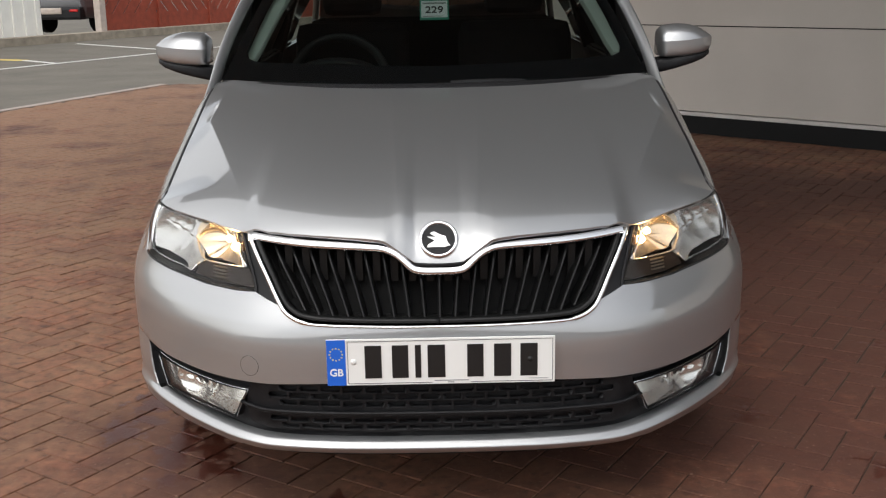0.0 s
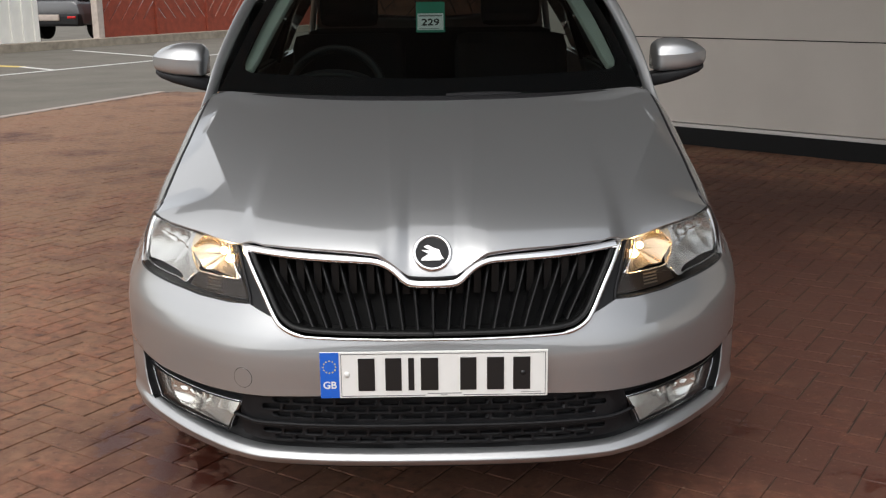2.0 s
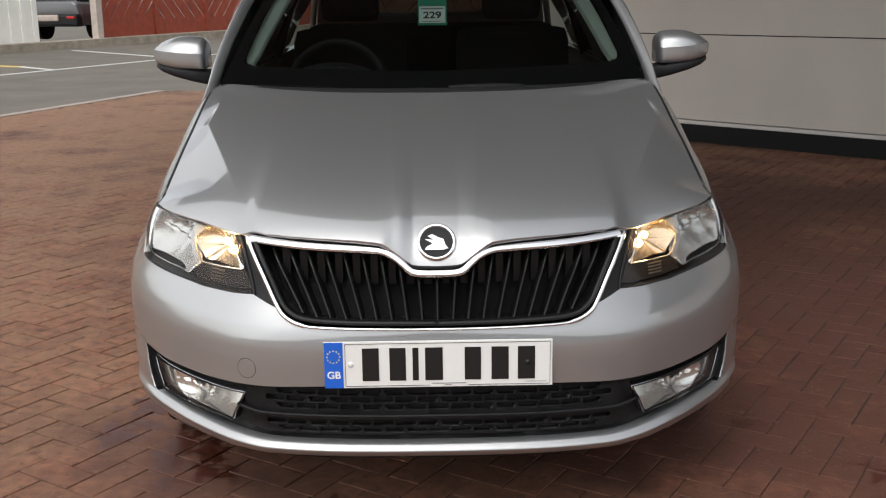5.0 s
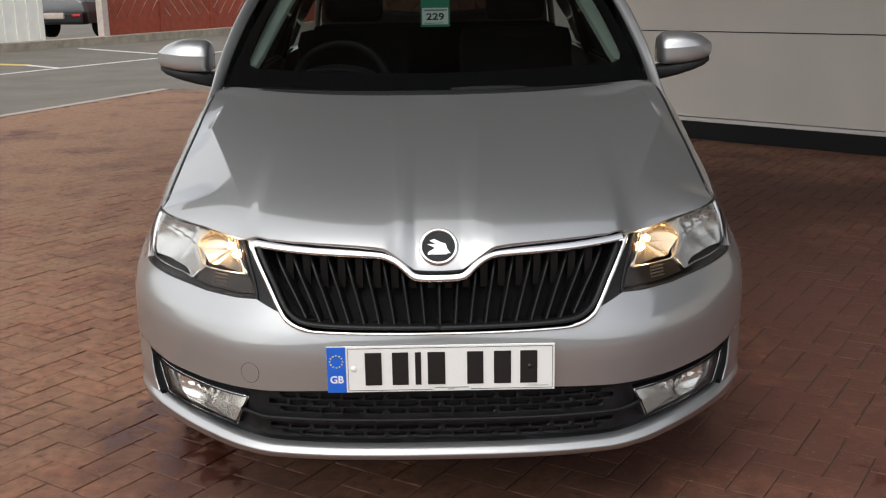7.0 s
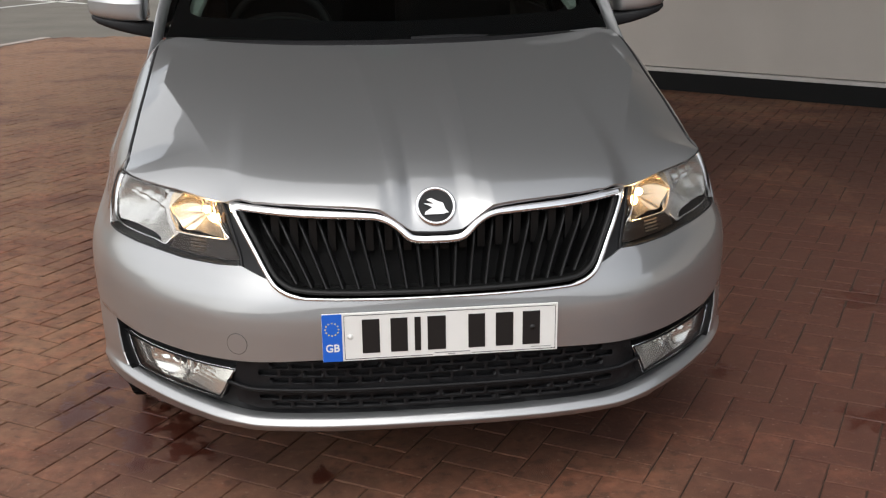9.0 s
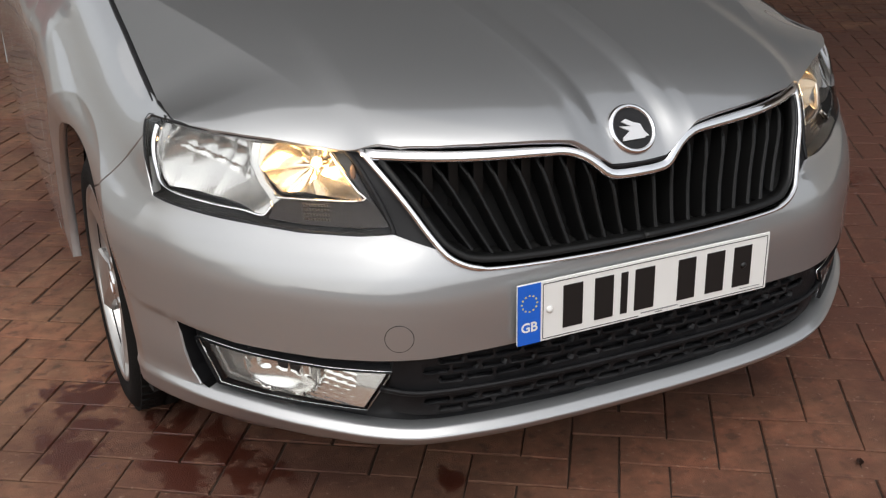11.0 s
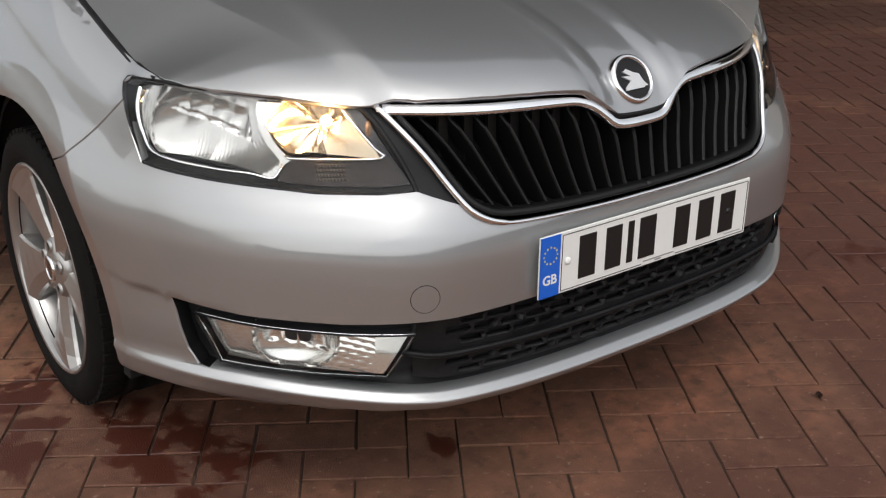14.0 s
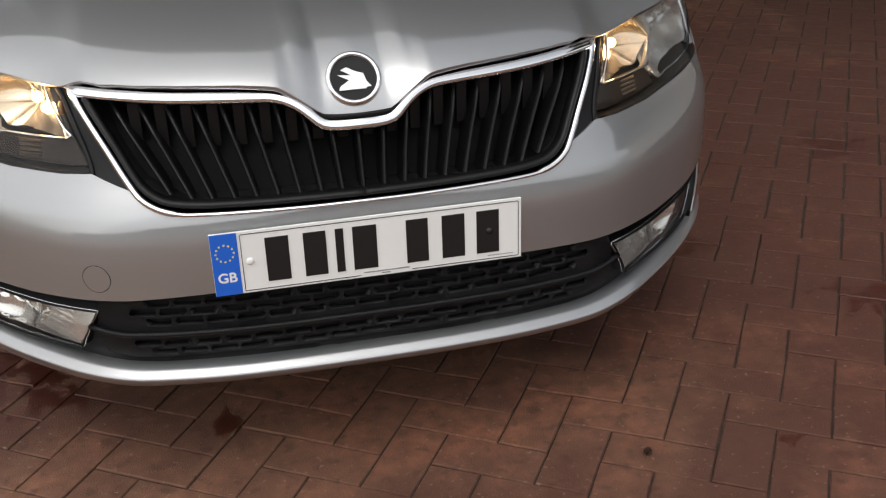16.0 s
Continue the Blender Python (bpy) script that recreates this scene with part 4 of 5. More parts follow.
for sign in (1, -1):
    o = (lambda p: p) if sign > 0 else mirrored
    d1 = part("front_door", panel(skin, o([(run_at(1.506), belt(1.506)), (run_at(1.506), FLOOR), (run_at(2.40), FLOOR), (run_at(2.40), belt(2.4)), (run_at(1.95), belt(1.95))][::-1]), 0.05, flange=0.02), PAINT, car, "silver front door")
    d2 = part("rear_door", panel(skin, o([(run_at(2.406), belt(2.406)), (run_at(2.406), FLOOR), (run_at(3.12), FLOOR), (run_at(3.16), 0.55), (run_at(3.35), 0.72), (run_at(3.35), belt(3.35))][::-1]), 0.05, flange=0.02), PAINT, car, "silver rear door")
    for d, y in ((d1, 2.28), (d2, 3.2)):
        part("door_handle", box(sign * 0.855 - 0.012, sign * 0.855 + 0.012, y - 0.09, y + 0.09, 0.80, 0.83, 0.008), PAINT, d)
    END = RUN[-1] - 0.001
    part("rear_wing", panel(skin, o([(run_at(3.356), belt(3.356)), (run_at(3.356), 0.72), (run_at(3.166), 0.55), (run_at(3.126), FLOOR)] + REAR_ARCH + [(5.0, 0.24), (END, 0.24), (END, 1.0), (5.0, 1.0)][:4])[::-1], 0.06, flange=0.02, flip=False), PAINT, car, "silver rear wing and tail")


def strip(rows, mat, name, parent, label="", thick=0.0):
    bm = bmesh.new()
    vs = [[bm.verts.new(p) for p in r] for r in rows]
    for r0, r1 in zip(vs, vs[1:]):
        for j in range(len(r0) - 1):
            bm.faces.new((r0[j], r0[j + 1], r1[j + 1], r1[j]))
    bmesh.ops.recalc_face_normals(bm, faces=bm.faces)
    ob = part(name, bm, mat, parent, label, True)
    return ob


SCREEN = [(-0.705, 0.0)] + [(x, 0.0) for x in np.linspace(-0.6, 0.6, 13)] + [(0.705, 0.0), (0.705, 1.0), (-0.705, 1.0)]
SEE = [(-0.668, 0.19), (-0.655, 0.145), (-0.62, 0.125), (0.0, 0.11), (0.62, 0.125), (0.655, 0.145), (0.668, 0.19), (0.675, 0.9), (0.0, 0.93), (-0.675, 0.9)]
screen = part("windscreen", panel(screen_skin, SCREEN, 0.05, flange=0.004), GLASS, car, "clear raked windscreen with a black border")
screen.visible_shadow = False
part("black_border", panel(lambda x, v: tuple(np.add(screen_skin(x, v), (0, 0.004, -0.004))), SCREEN, 0.04, [SEE], 0), GLOSS_BLACK, screen, "black printed glass border")
cowl = [(x, rear_y(x) - 0.012, 0.968 + 0.008 * (abs(x) / 0.7) ** 2) for x in np.linspace(-0.70, 0.70, 40)]
part("scuttle", sweep(cowl, 0.05, 0.03, lambda p: Vector((0, -0.3, 1))), BLACK, car, "black scuttle panel under the windscreen")
for x0, x1 in ((-0.60, -0.02), (0.05, 0.62)):
    path = [(x, rear_y(x) + 0.022, 0.980 + 0.006 * math.sin(9 * x)) for x in np.linspace(x0, x1, 14)]
    part("wiper", sweep(path, 0.016, 0.014, lambda p: Vector((0, -0.4, 1))), BLACK, car, "black wiper lying on the glass base")
RAIL = smoothed([(0.752, 1.20, 0.900), (0.742, 1.32, 0.972), (0.724, 1.47, 1.088), (0.680, 1.73, 1.248), (0.615, 2.10, 1.405), (0.58, 2.5, 1.44), (0.58, 3.0, 1.43), (0.60, 3.5, 1.36), (0.66, 3.9, 1.16), (0.70, 4.12, 1.03)], 60)
for sign in (1, -1):
    part("roof_rail_pillar", sweep([(sign * x, y, z) for x, y, z in RAIL], lambda w: 0.007 + 0.012 * min(1.0, w / 0.2), 0.034, lambda p: Vector((sign * 0.75, -0.35, 0.6))), PAINT, car, "silver pillar running up into the roof edge", True)
    o = (lambda p: p) if sign > 0 else mirrored
    part("pillar_trim", panel(lambda x, v: tuple(np.add(screen_skin(x, v), (0, 0.035, -0.02))), o([(0.610, 0.99), (0.672, 0.99), (0.676, 0.5), (0.672, 0.20), (0.660, 0.165), (0.640, 0.17), (0.632, 0.24), (0.622, 0.5)]), 0.06, flange=0.02, flip=False), TRIM_GREY, car, "pale grey inner pillar trim")
    rows = []
    for y, zt, xt in ((1.50, 1.10, 0.71), (1.75, 1.25, 0.665), (2.05, 1.385, 0.61), (2.4, 1.42, 0.588), (3.0, 1.41, 0.585), (3.4, 1.36, 0.60), (3.65, 1.24, 0.64)):
        rows.append([(sign * 0.785, y, 0.965), (sign * (0.785 + xt) / 2 + sign * 0.012, y, (0.965 + zt) / 2), (sign * xt, y, zt)])
    strip(rows, SIDE_GLASS, "side_glass", car, "side window glass")
    for y in (2.40, 3.2):
        part("door_pillar", sweep([(sign * 0.775, y, 0.96), (sign * 0.70, y + 0.02, 1.2), (sign * 0.59, y + 0.04, 1.42)], 0.10, 0.03, lambda p: Vector((sign, 0, 0.3))), GLOSS_BLACK, car, "", True)
rows = [[(x * (1 - 0.02 * k), y, z + 0.03 * (1 - (x / 0.6) ** 2)) for x in np.linspace(-0.6, 0.6, 13)] for k, (y, z) in enumerate(((2.06, 1.395), (2.3, 1.425), (2.6, 1.435), (3.0, 1.428), (3.35, 1.40), (3.5, 1.37)))]
strip(rows, PAINT, "roof", car, "silver roof")
rows = [[(x, y, z) for x in np.linspace(-w, w, 9)] for w, y, z in ((0.58, 3.5, 1.38), (0.62, 3.8, 1.22), (0.66, 4.08, 1.05))]
strip(rows, SIDE_GLASS, "rear_screen", car, "sloping rear window")
rows = [[(x, y - 0.06 * (x / 0.7) ** 2, z) for x in np.linspace(-0.74, 0.74, 9)] for y, z in ((4.08, 1.045), (4.36, 1.03), (4.42, 1.0), (4.44, 0.75))]
strip(rows, PAINT, "boot_lid", car, "silver boot lid")
part("underbody", box(-0.40, 0.40, 0.16, 1.3, 0.19, 0.62, 0.02), VOID, car)
# unseen tray added under the front to shade the paving below
tray = bmesh.new()
rim = [skin(s, 0.24, 0.06) for s in np.linspace(-0.80, 0.80, 33)] + [(0.60, 0.50, 0), (-0.60, 0.50, 0)]
lower, upper = [tray.verts.new((x, y, 0.20)) for x, y, _ in rim], [tray.verts.new((x, y, 0.222)) for x, y, _ in rim]
tray.faces.new(lower)
tray.faces.new(upper)
for i in range(len(rim)):
    j = (i + 1) % len(rim)
    tray.faces.new((lower[i], lower[j], upper[j], upper[i]))
bmesh.ops.recalc_face_normals(tray, faces=tray.faces)
part("shade_tray", tray, VOID, car)
part("floor_pan", box(-0.70, 0.70, 1.25, 4.2, 0.19, 0.30, 0.02), VOID, car)
part("engine_bay", box(-0.49, 0.49, 0.55, 1.25, 0.6, 0.80), VOID, car)

# cabin
part("dashboard", sweep([(x, 1.50 + 0.10 * (abs(x) / 0.65) ** 2, 0.90) for x in np.linspace(-0.66, 0.66, 16)], 0.42, 0.16, lambda p: Vector((0, -0.15, 1))), BLACK, car, "black dashboard", True)
part("bulkhead", box(-0.68, 0.68, 1.28, 1.34, 0.3, 0.90), VOID, car)
part("instrument_hood", sweep([(-0.36 + 0.17 * math.cos(w), 1.62, 0.95 + 0.075 * math.sin(w)) for w in np.linspace(0, math.pi, 14)], 0.16, 0.02, lambda p: Vector((p.x + 0.36, 0, p.z - 0.93))), BLACK, car, "", True)
ring = [Vector((0.185 * math.cos(w), 0, 0.185 * math.sin(w))) for w in np.linspace(0, 2 * math.pi, 40, endpoint=False)]
steer_m = pose(-0.365, 1.86, 0.925, -25, 0, 0)
steer = part("steering_wheel", sweep([steer_m @ p for p in ring], 0.030, 0.030, lambda p: Vector((p.x + 0.365, 0, p.z - 0.925)), True), BLACK, car, "dark three-spoke steering wheel", True)
part("wheel_boss", box(-0.09, 0.09, -0.03, 0.03, -0.06, 0.06, 0.025, None, steer_m), BLACK, steer)
for w in (0, 180, 90):
    part("wheel_spoke", box(0.07, 0.18, -0.012, 0.012, -0.02, 0.02, 0.008, None, steer_m @ pose(0, 0, 0, 0, w, 0)), DARK_GREY, steer)
for x in (-0.36, 0.36):
    seat = part("front_seat", box(-0.25, 0.25, -0.08, 0.08, 0.0, 0.62, 0.06, None, pose(x, 2.42, 0.52, -16, 0, 0)), CLOTH, car, "dark cloth front seat")
    part("headrest", box(-0.13, 0.13, -0.05, 0.05, 0.66, 0.86, 0.04, None, pose(x, 2.42, 0.52, -16, 0, 0)), CLOTH, seat)
    part("cushion", box(x - 0.25, x + 0.25, 1.95, 2.45, 0.42, 0.58, 0.06), CLOTH, seat)
part("rear_bench", box(-0.62, 0.62, 3.15, 3.35, 0.45, 1.12, 0.06), CLOTH, car, "dark cloth rear bench")
for x in (-0.40, 0.40):
    part("rear_headrest", box(x - 0.12, x + 0.12, 3.28, 3.36, 1.13, 1.30, 0.03), CLOTH, car)

# windscreen tag
tag = part("stock_tag", box(-0.050, 0.050, -0.105, 0.035, -0.001, 0.001, 0.0, None, pose(0.003, 1.68, 1.2425, 46, 0, 0) @ Matrix.Scale(1.04, 4)), TAG_GREEN, None, "green hanging tag behind the windscreen with a white number panel")
tag["category"] = "tag"
tag_m = pose(0.003, 1.68, 1.2425, 46, 0, 0) @ Matrix.Scale(1.04, 4)
part("number_panel", box(-0.045, 0.045, -0.095, -0.020, 0.0012, 0.002, 0.0, None, tag_m), TAG_WHITE, tag, "white number panel")
text_part("229", 0.042, tag_m @ pose(0, -0.062, 0.0025), PLATE_BLACK, tag, "tag_number", "black number")
part("print_bar", box(-0.040, 0.040, -0.034, -0.028, 0.002, 0.003, 0.0, None, tag_m), PLATE_GREY, tag)
part("print_line", box(-0.040, 0.030, -0.091, -0.089, 0.002, 0.003, 0.0, None, tag_m), PLATE_GREY, tag)

# door mirrors
def mirror_shell(sign, rows):
    """A rounded hull through upright sections: sideways, back, half depth, low, high."""
    bm = bmesh.new()
    rings = []
    for x, y, half, z0, z1 in rows:
        ring = []
        for v in np.linspace(0, 2 * math.pi, 32, endpoint=False):
            cy, cz = math.cos(v), math.sin(v)
            ring.append(bm.verts.new((sign * x, y + half * math.copysign(abs(cy) ** 0.5, cy), (z0 + z1) / 2 + (z1 - z0) / 2 * math.copysign(abs(cz) ** 0.5, cz))))
        rings.append(ring)
    for r0, r1 in zip(rings, rings[1:]):
        for j in range(32):
            k = (j + 1) % 32
            bm.faces.new((r0[j], r0[k], r1[k], r1[j]))
    bm.faces.new(rings[0])
    bm.faces.new(rings[-1])
    bmesh.ops.recalc_face_normals(bm, faces=bm.faces)
    return bm


# sections of the mirror's shell: sideways, low, crease, high, front
SHELL = [(0.7905, 1.040, 1.082, 1.100, 1.500), (0.793, 1.031, 1.083, 1.118, 1.484), (0.800, 1.028, 1.083, 1.130, 1.472), (0.815, 1.027, 1.083, 1.137, 1.467), (0.86, 1.029, 1.085, 1.140, 1.465),
         (0.90, 1.033, 1.088, 1.136, 1.472), (0.94, 1.040, 1.092, 1.124, 1.490), (0.965, 1.046, 1.094, 1.112, 1.515), (0.980, 1.053, 1.092, 1.102, 1.545), (0.986, 1.066, 1.088, 1.094, 1.565)]


def mirror_cap(sign):
    """The mirror's painted shell, with a crease along its front between the upright face and the sloping top."""
    bm, rings = bmesh.new(), []
    for x, z0, zc, z1, yf in smoothed(SHELL, 44):
        yb = 1.602
        lower = smoothed([(yf + 0.030, z0 - 0.001), (yf + 0.010, z0 + 0.004), (yf + 0.002, z0 + 0.35 * (zc - z0)), (yf, zc)], 10)
        upper = smoothed([(yf, zc), (yf + 0.016, zc + 0.55 * (z1 - zc)), (yf + 0.050, z1 - 0.004), (yf + 0.5 * (yb - yf) + 0.02, z1), (yb, z1 - 0.008)], 14)
        ring = [(yb, z0)] + [tuple(q) for q in lower] + [tuple(q) for q in upper[1:]]
        rings.append([bm.verts.new((sign * x, y, z)) for y, z in ring])
    n = len(rings[0])
    for r0, r1 in zip(rings, rings[1:]):
        for j in range(n):
            k = (j + 1) % n
            bm.faces.new((r0[j], r0[k], r1[k], r1[j]))
    bm.faces.new(rings[0])
    bm.faces.new(rings[-1])
    bmesh.ops.recalc_face_normals(bm, faces=bm.faces)
    for r0, r1 in zip(rings, rings[1:]):
        for k in (0, 10, n - 1):
            bm.edges.get((r0[k], r1[k])).smooth = False
    return bm


for sign in (1, -1):
    mirror = part("door_mirror", mirror_cap(sign), PAINT, car, "silver door mirror with a black base", True)
    part("mirror_base", mirror_shell(sign, [(0.725, 1.545, 0.030, 0.968, 1.005), (0.79, 1.54, 0.046, 0.972, 1.024), (0.84, 1.535, 0.062, 0.985, 1.032), (0.90, 1.54, 0.062, 1.002, 1.038), (0.945, 1.55, 0.050, 1.018, 1.044), (0.968, 1.558, 0.034, 1.032, 1.050)]), BLACK, mirror, "black mirror base", True)
    part("mirror_glass", box(sign * 0.885 - 0.07, sign * 0.885 + 0.07, 1.598, 1.603, 1.045, 1.11), CHROME, mirror)

# ---- the yard ----
def tarmac():
    m = material("asphalt", (0.128, 0.115, 0.092), 0.85, vary=0.2, scale=1.2, grain=0.3, grain_scale=120)
    return m


ASPHALT = tarmac()
# damp splashes by the wheel; more dark patches at the lip and right
DARK_PATCHES = [(-0.9, 0.92, 0.39), (-0.93, 0.8, 0.286), (-0.74, 0.64, 0.39), (-0.68, 0.56, 0.338), (-0.655, 0.45, 0.26), (-0.96, 0.69, 0.286), (-0.76, 0.5, 0.234), (-0.75, 0.38, 0.182), (-0.27, 0.262, 0.13), (-0.55, -0.05, 0.12), (0.95, 0.75, 0.2), (1.25, 0.35, 0.3), (1.7, 1.3, 0.45), (0.75, -0.1, 0.1)]


def paver(name, island):
    """Reddish-brown concrete block: sandy bloom, dark spots and damp splashes over a tone of its own."""
    m = material(name, (0.190, 0.0735, 0.040), 0.78, vary=0.58, scale=22, grain=0.2, grain_scale=300, random_tone=0.14, island=island, stain=DARK_PATCHES)
    n, ln = m.node_tree.nodes, m.node_tree.links
    b = n["Principled BSDF"]
    wet = n["splashes"]
    under = wet.inputs["A"].links[0].from_socket
    grit = n.new("ShaderNodeTexNoise")
    grit.inputs["Scale"].default_value, grit.inputs["Detail"].default_value = 75.0, 2
    geo, bloom, spots, damp = n.new("ShaderNodeNewGeometry"), n.new("ShaderNodeTexNoise"), n.new("ShaderNodeTexNoise"), n.new("ShaderNodeTexNoise")
    damp.inputs["Scale"].default_value, damp.inputs["Detail"].default_value, damp.inputs["Roughness"].default_value = 1.1, 9, 0.68
    bloom.inputs["Scale"].default_value, bloom.inputs["Detail"].default_value, bloom.inputs["Roughness"].default_value = 2.3, 8, 0.65
    spots.inputs["Scale"].default_value, spots.inputs["Detail"].default_value = 26.0, 3
    for tex in (bloom, spots, damp, grit):
        ln.new(geo.outputs["Position"], tex.inputs["Vector"])
    # damp between car and building, with the shade there painted into the colour
    away, shade_fade, damp_and_shade = n.new("ShaderNodeVectorMath"), n.new("ShaderNodeMapRange"), n.new("ShaderNodeMath")
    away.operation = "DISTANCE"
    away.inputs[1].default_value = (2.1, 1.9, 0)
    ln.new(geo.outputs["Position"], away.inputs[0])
    shade_fade.inputs["From Min"].default_value, shade_fade.inputs["From Max"].default_value = 1.6, 3.8
    shade_fade.inputs["To Min"].default_value, shade_fade.inputs["To Max"].default_value = 0.235, 0.0
    ln.new(away.outputs["Value"], shade_fade.inputs["Value"])
    ln.new(shade_fade.outputs[0], damp_and_shade.inputs[0])
    ln.new(damp.outputs["Fac"], damp_and_shade.inputs[1])
    # sandy and paler with distance, the far paving's low-angle brightness painted in
    far_bright, sandy_bright = n.new("ShaderNodeMapRange"), n.new("ShaderNodeMath")
    apart = n.new("ShaderNodeVectorMath")
    apart.operation = "DISTANCE"
    apart.inputs[1].default_value = (3.2, 2.6, 0)
    ln.new(geo.outputs["Position"], apart.inputs[0])
    far_bright.inputs["From Min"].default_value, far_bright.inputs["From Max"].default_value = 3.2, 7.0
    far_bright.inputs["To Min"].default_value, far_bright.inputs["To Max"].default_value = 0.0, 0.22
    ln.new(apart.outputs["Value"], far_bright.inputs["Value"])
    ln.new(far_bright.outputs[0], sandy_bright.inputs[0])
    ln.new(bloom.outputs[0], sandy_bright.inputs[1])
    for tex, lo, hi, most, colour in ((sandy_bright, 0.42, 0.70, 0.75, (0.245, 0.142, 0.080)), (spots, 0.56, 0.70, 0.6, (0.045, 0.024, 0.016)), (damp_and_shade, 0.50, 0.68, 0.85, (0.070, 0.0225, 0.014)), (grit, 0.64, 0.76, 0.5, (0.30, 0.20, 0.14))):
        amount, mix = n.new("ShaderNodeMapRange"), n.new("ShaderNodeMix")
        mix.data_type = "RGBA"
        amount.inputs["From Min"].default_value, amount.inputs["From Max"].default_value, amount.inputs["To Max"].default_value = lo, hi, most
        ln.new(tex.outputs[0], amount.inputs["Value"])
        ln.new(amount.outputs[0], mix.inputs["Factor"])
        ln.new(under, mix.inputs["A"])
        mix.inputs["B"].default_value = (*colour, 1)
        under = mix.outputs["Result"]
    ln.new(under, wet.inputs["A"])
    return m


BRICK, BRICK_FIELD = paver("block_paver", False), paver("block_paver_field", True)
JOINT = material("sandy_joint", (0.046, 0.027, 0.018), 0.95, vary=0.45, scale=30)
EDGING = material("pale_edging", (0.36, 0.30, 0.26), 0.8, vary=0.15, scale=6)
LINE = material("road_line_white", (0.62, 0.61, 0.58), 0.7, vary=0.15, scale=12)
LINE_Y = material("road_line_yellow", (0.60, 0.44, 0.12), 0.7, vary=0.15, scale=12)
KERB = material("concrete_kerb", (0.31, 0.265, 0.205), 0.85, vary=0.3, scale=5, grain=0.2)
FENCE = material("red_stained_timber", (0.27, 0.050, 0.024), 0.75, vary=0.25, scale=6, grain=0.2)
CLADDING = material("white_sheet_cladding", (0.83, 0.81, 0.75), 0.5, vary=0.06, scale=3)
POST = material("grey_post", (0.46, 0.39, 0.34), 0.7, vary=0.15, scale=8)
DOOR = material("grey_door_panel", (0.58, 0.532, 0.475), 0.5, vary=0.05, scale=2)
DOOR_TRIM = material("pale_door_trim", (0.62, 0.59, 0.55), 0.45)
DARK_BODY = material("dark_grey_car_paint", (0.10, 0.10, 0.105), 0.25, 0.4, 0.8)
RED_LENS = material("red_lamp", (0.5, 0.02, 0.02), 0.2)
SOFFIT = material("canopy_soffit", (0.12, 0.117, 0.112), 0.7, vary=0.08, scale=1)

ground = part("ground", box(-150, 150, -150, 150, -0.35, -0.03), ASPHALT)
tagged(ground, "grey asphalt yard and road", "ground", kind="structure")


def slab(name, pts, z0, z1, mat, label, category, kind="structure"):
    bm = bmesh.new()
    lo, hi = [bm.verts.new((x, y, z0)) for x, y in pts], [bm.verts.new((x, y, z1)) for x, y in pts]
    bm.faces.new(hi)
    bm.faces.new(lo[::-1])
    for i in range(len(pts)):
        j = (i + 1) % len(pts)
        bm.faces.new((lo[i], lo[j], hi[j], hi[i]))
    bmesh.ops.recalc_face_normals(bm, faces=bm.faces)
    return tagged(part(name, bm, mat), label, category, kind=kind)


EDGE_A, EDGE_B = Vector((-4.60, 9.22)), Vector((-3.51, 12.0))
EDGE_DIR = (EDGE_B - EDGE_A).normalized()
EDGE_START = EDGE_A - EDGE_DIR * 16
PAVED = [EDGE_START, EDGE_B, (0.4, 11.6), (9, 3.5), (9, -8)]
slab("pavement", [tuple(p) for p in PAVED], -0.03, -0.0045, JOINT, "reddish-brown block paving laid in herringbone", "paving")
pavement = bpy.data.objects["pavement"]


def flat(name, a, b, width, mat, label, category="road marking"):
    a, b = Vector(a), Vector(b)
    d = (b - a).normalized()
    n = Vector((-d.y, d.x)) * width / 2
    return slab(name, [tuple(a - n), tuple(b - n), tuple(b + n), tuple(a + n)], -0.03, -0.024, mat, label, category)


flat("road_line", (-9.52, 10.67), (-3.95, 21.6), 0.10, LINE, "worn white painted line on asphalt")
flat("road_line", (-8.15, 22.75), (-4.4, 18.77), 0.10, LINE, "worn white painted bay line")
flat("road_line", (-7.43, 17.48), (-6.55, 16.6), 0.10, LINE, "worn white painted line end")
flat("road_line", (-9.9, 18.85), (-7.43, 17.48), 0.22, LINE_Y, "worn yellow painted line")
slab("edging", [tuple(EDGE_START), tuple(EDGE_B), tuple(EDGE_B + Vector((-0.12, 0.05))), tuple(EDGE_START + Vector((-0.12, 0.05)))], -0.03, 0.004, EDGING, "pale edging stones round the paving", "edging")

# kerb, fence and cladding on the far side
FAR = Vector((-8.95, 22.75))
FAR_D = Vector((0.475, 0.880)).normalized()
FAR_N = Vector((-FAR_D.y, FAR_D.x))


def far_box(name, u0, u1, w0, w1, z0, z1, mat, parent=None, label=""):
    m = Matrix.Translation((FAR.x, FAR.y, 0)) @ Euler((0, 0, math.atan2(FAR_D.y, FAR_D.x))).to_matrix().to_4x4()
    return part(name, box(u0, u1, w0, w1, z0, z1, 0.0, None, m), mat, parent, label)


kerb = far_box("kerb", -14, 30, 0.0, 0.5, -0.03, 0.15, KERB)
tagged(kerb, "weathered concrete kerb below the fence", "kerb", kind="structure")

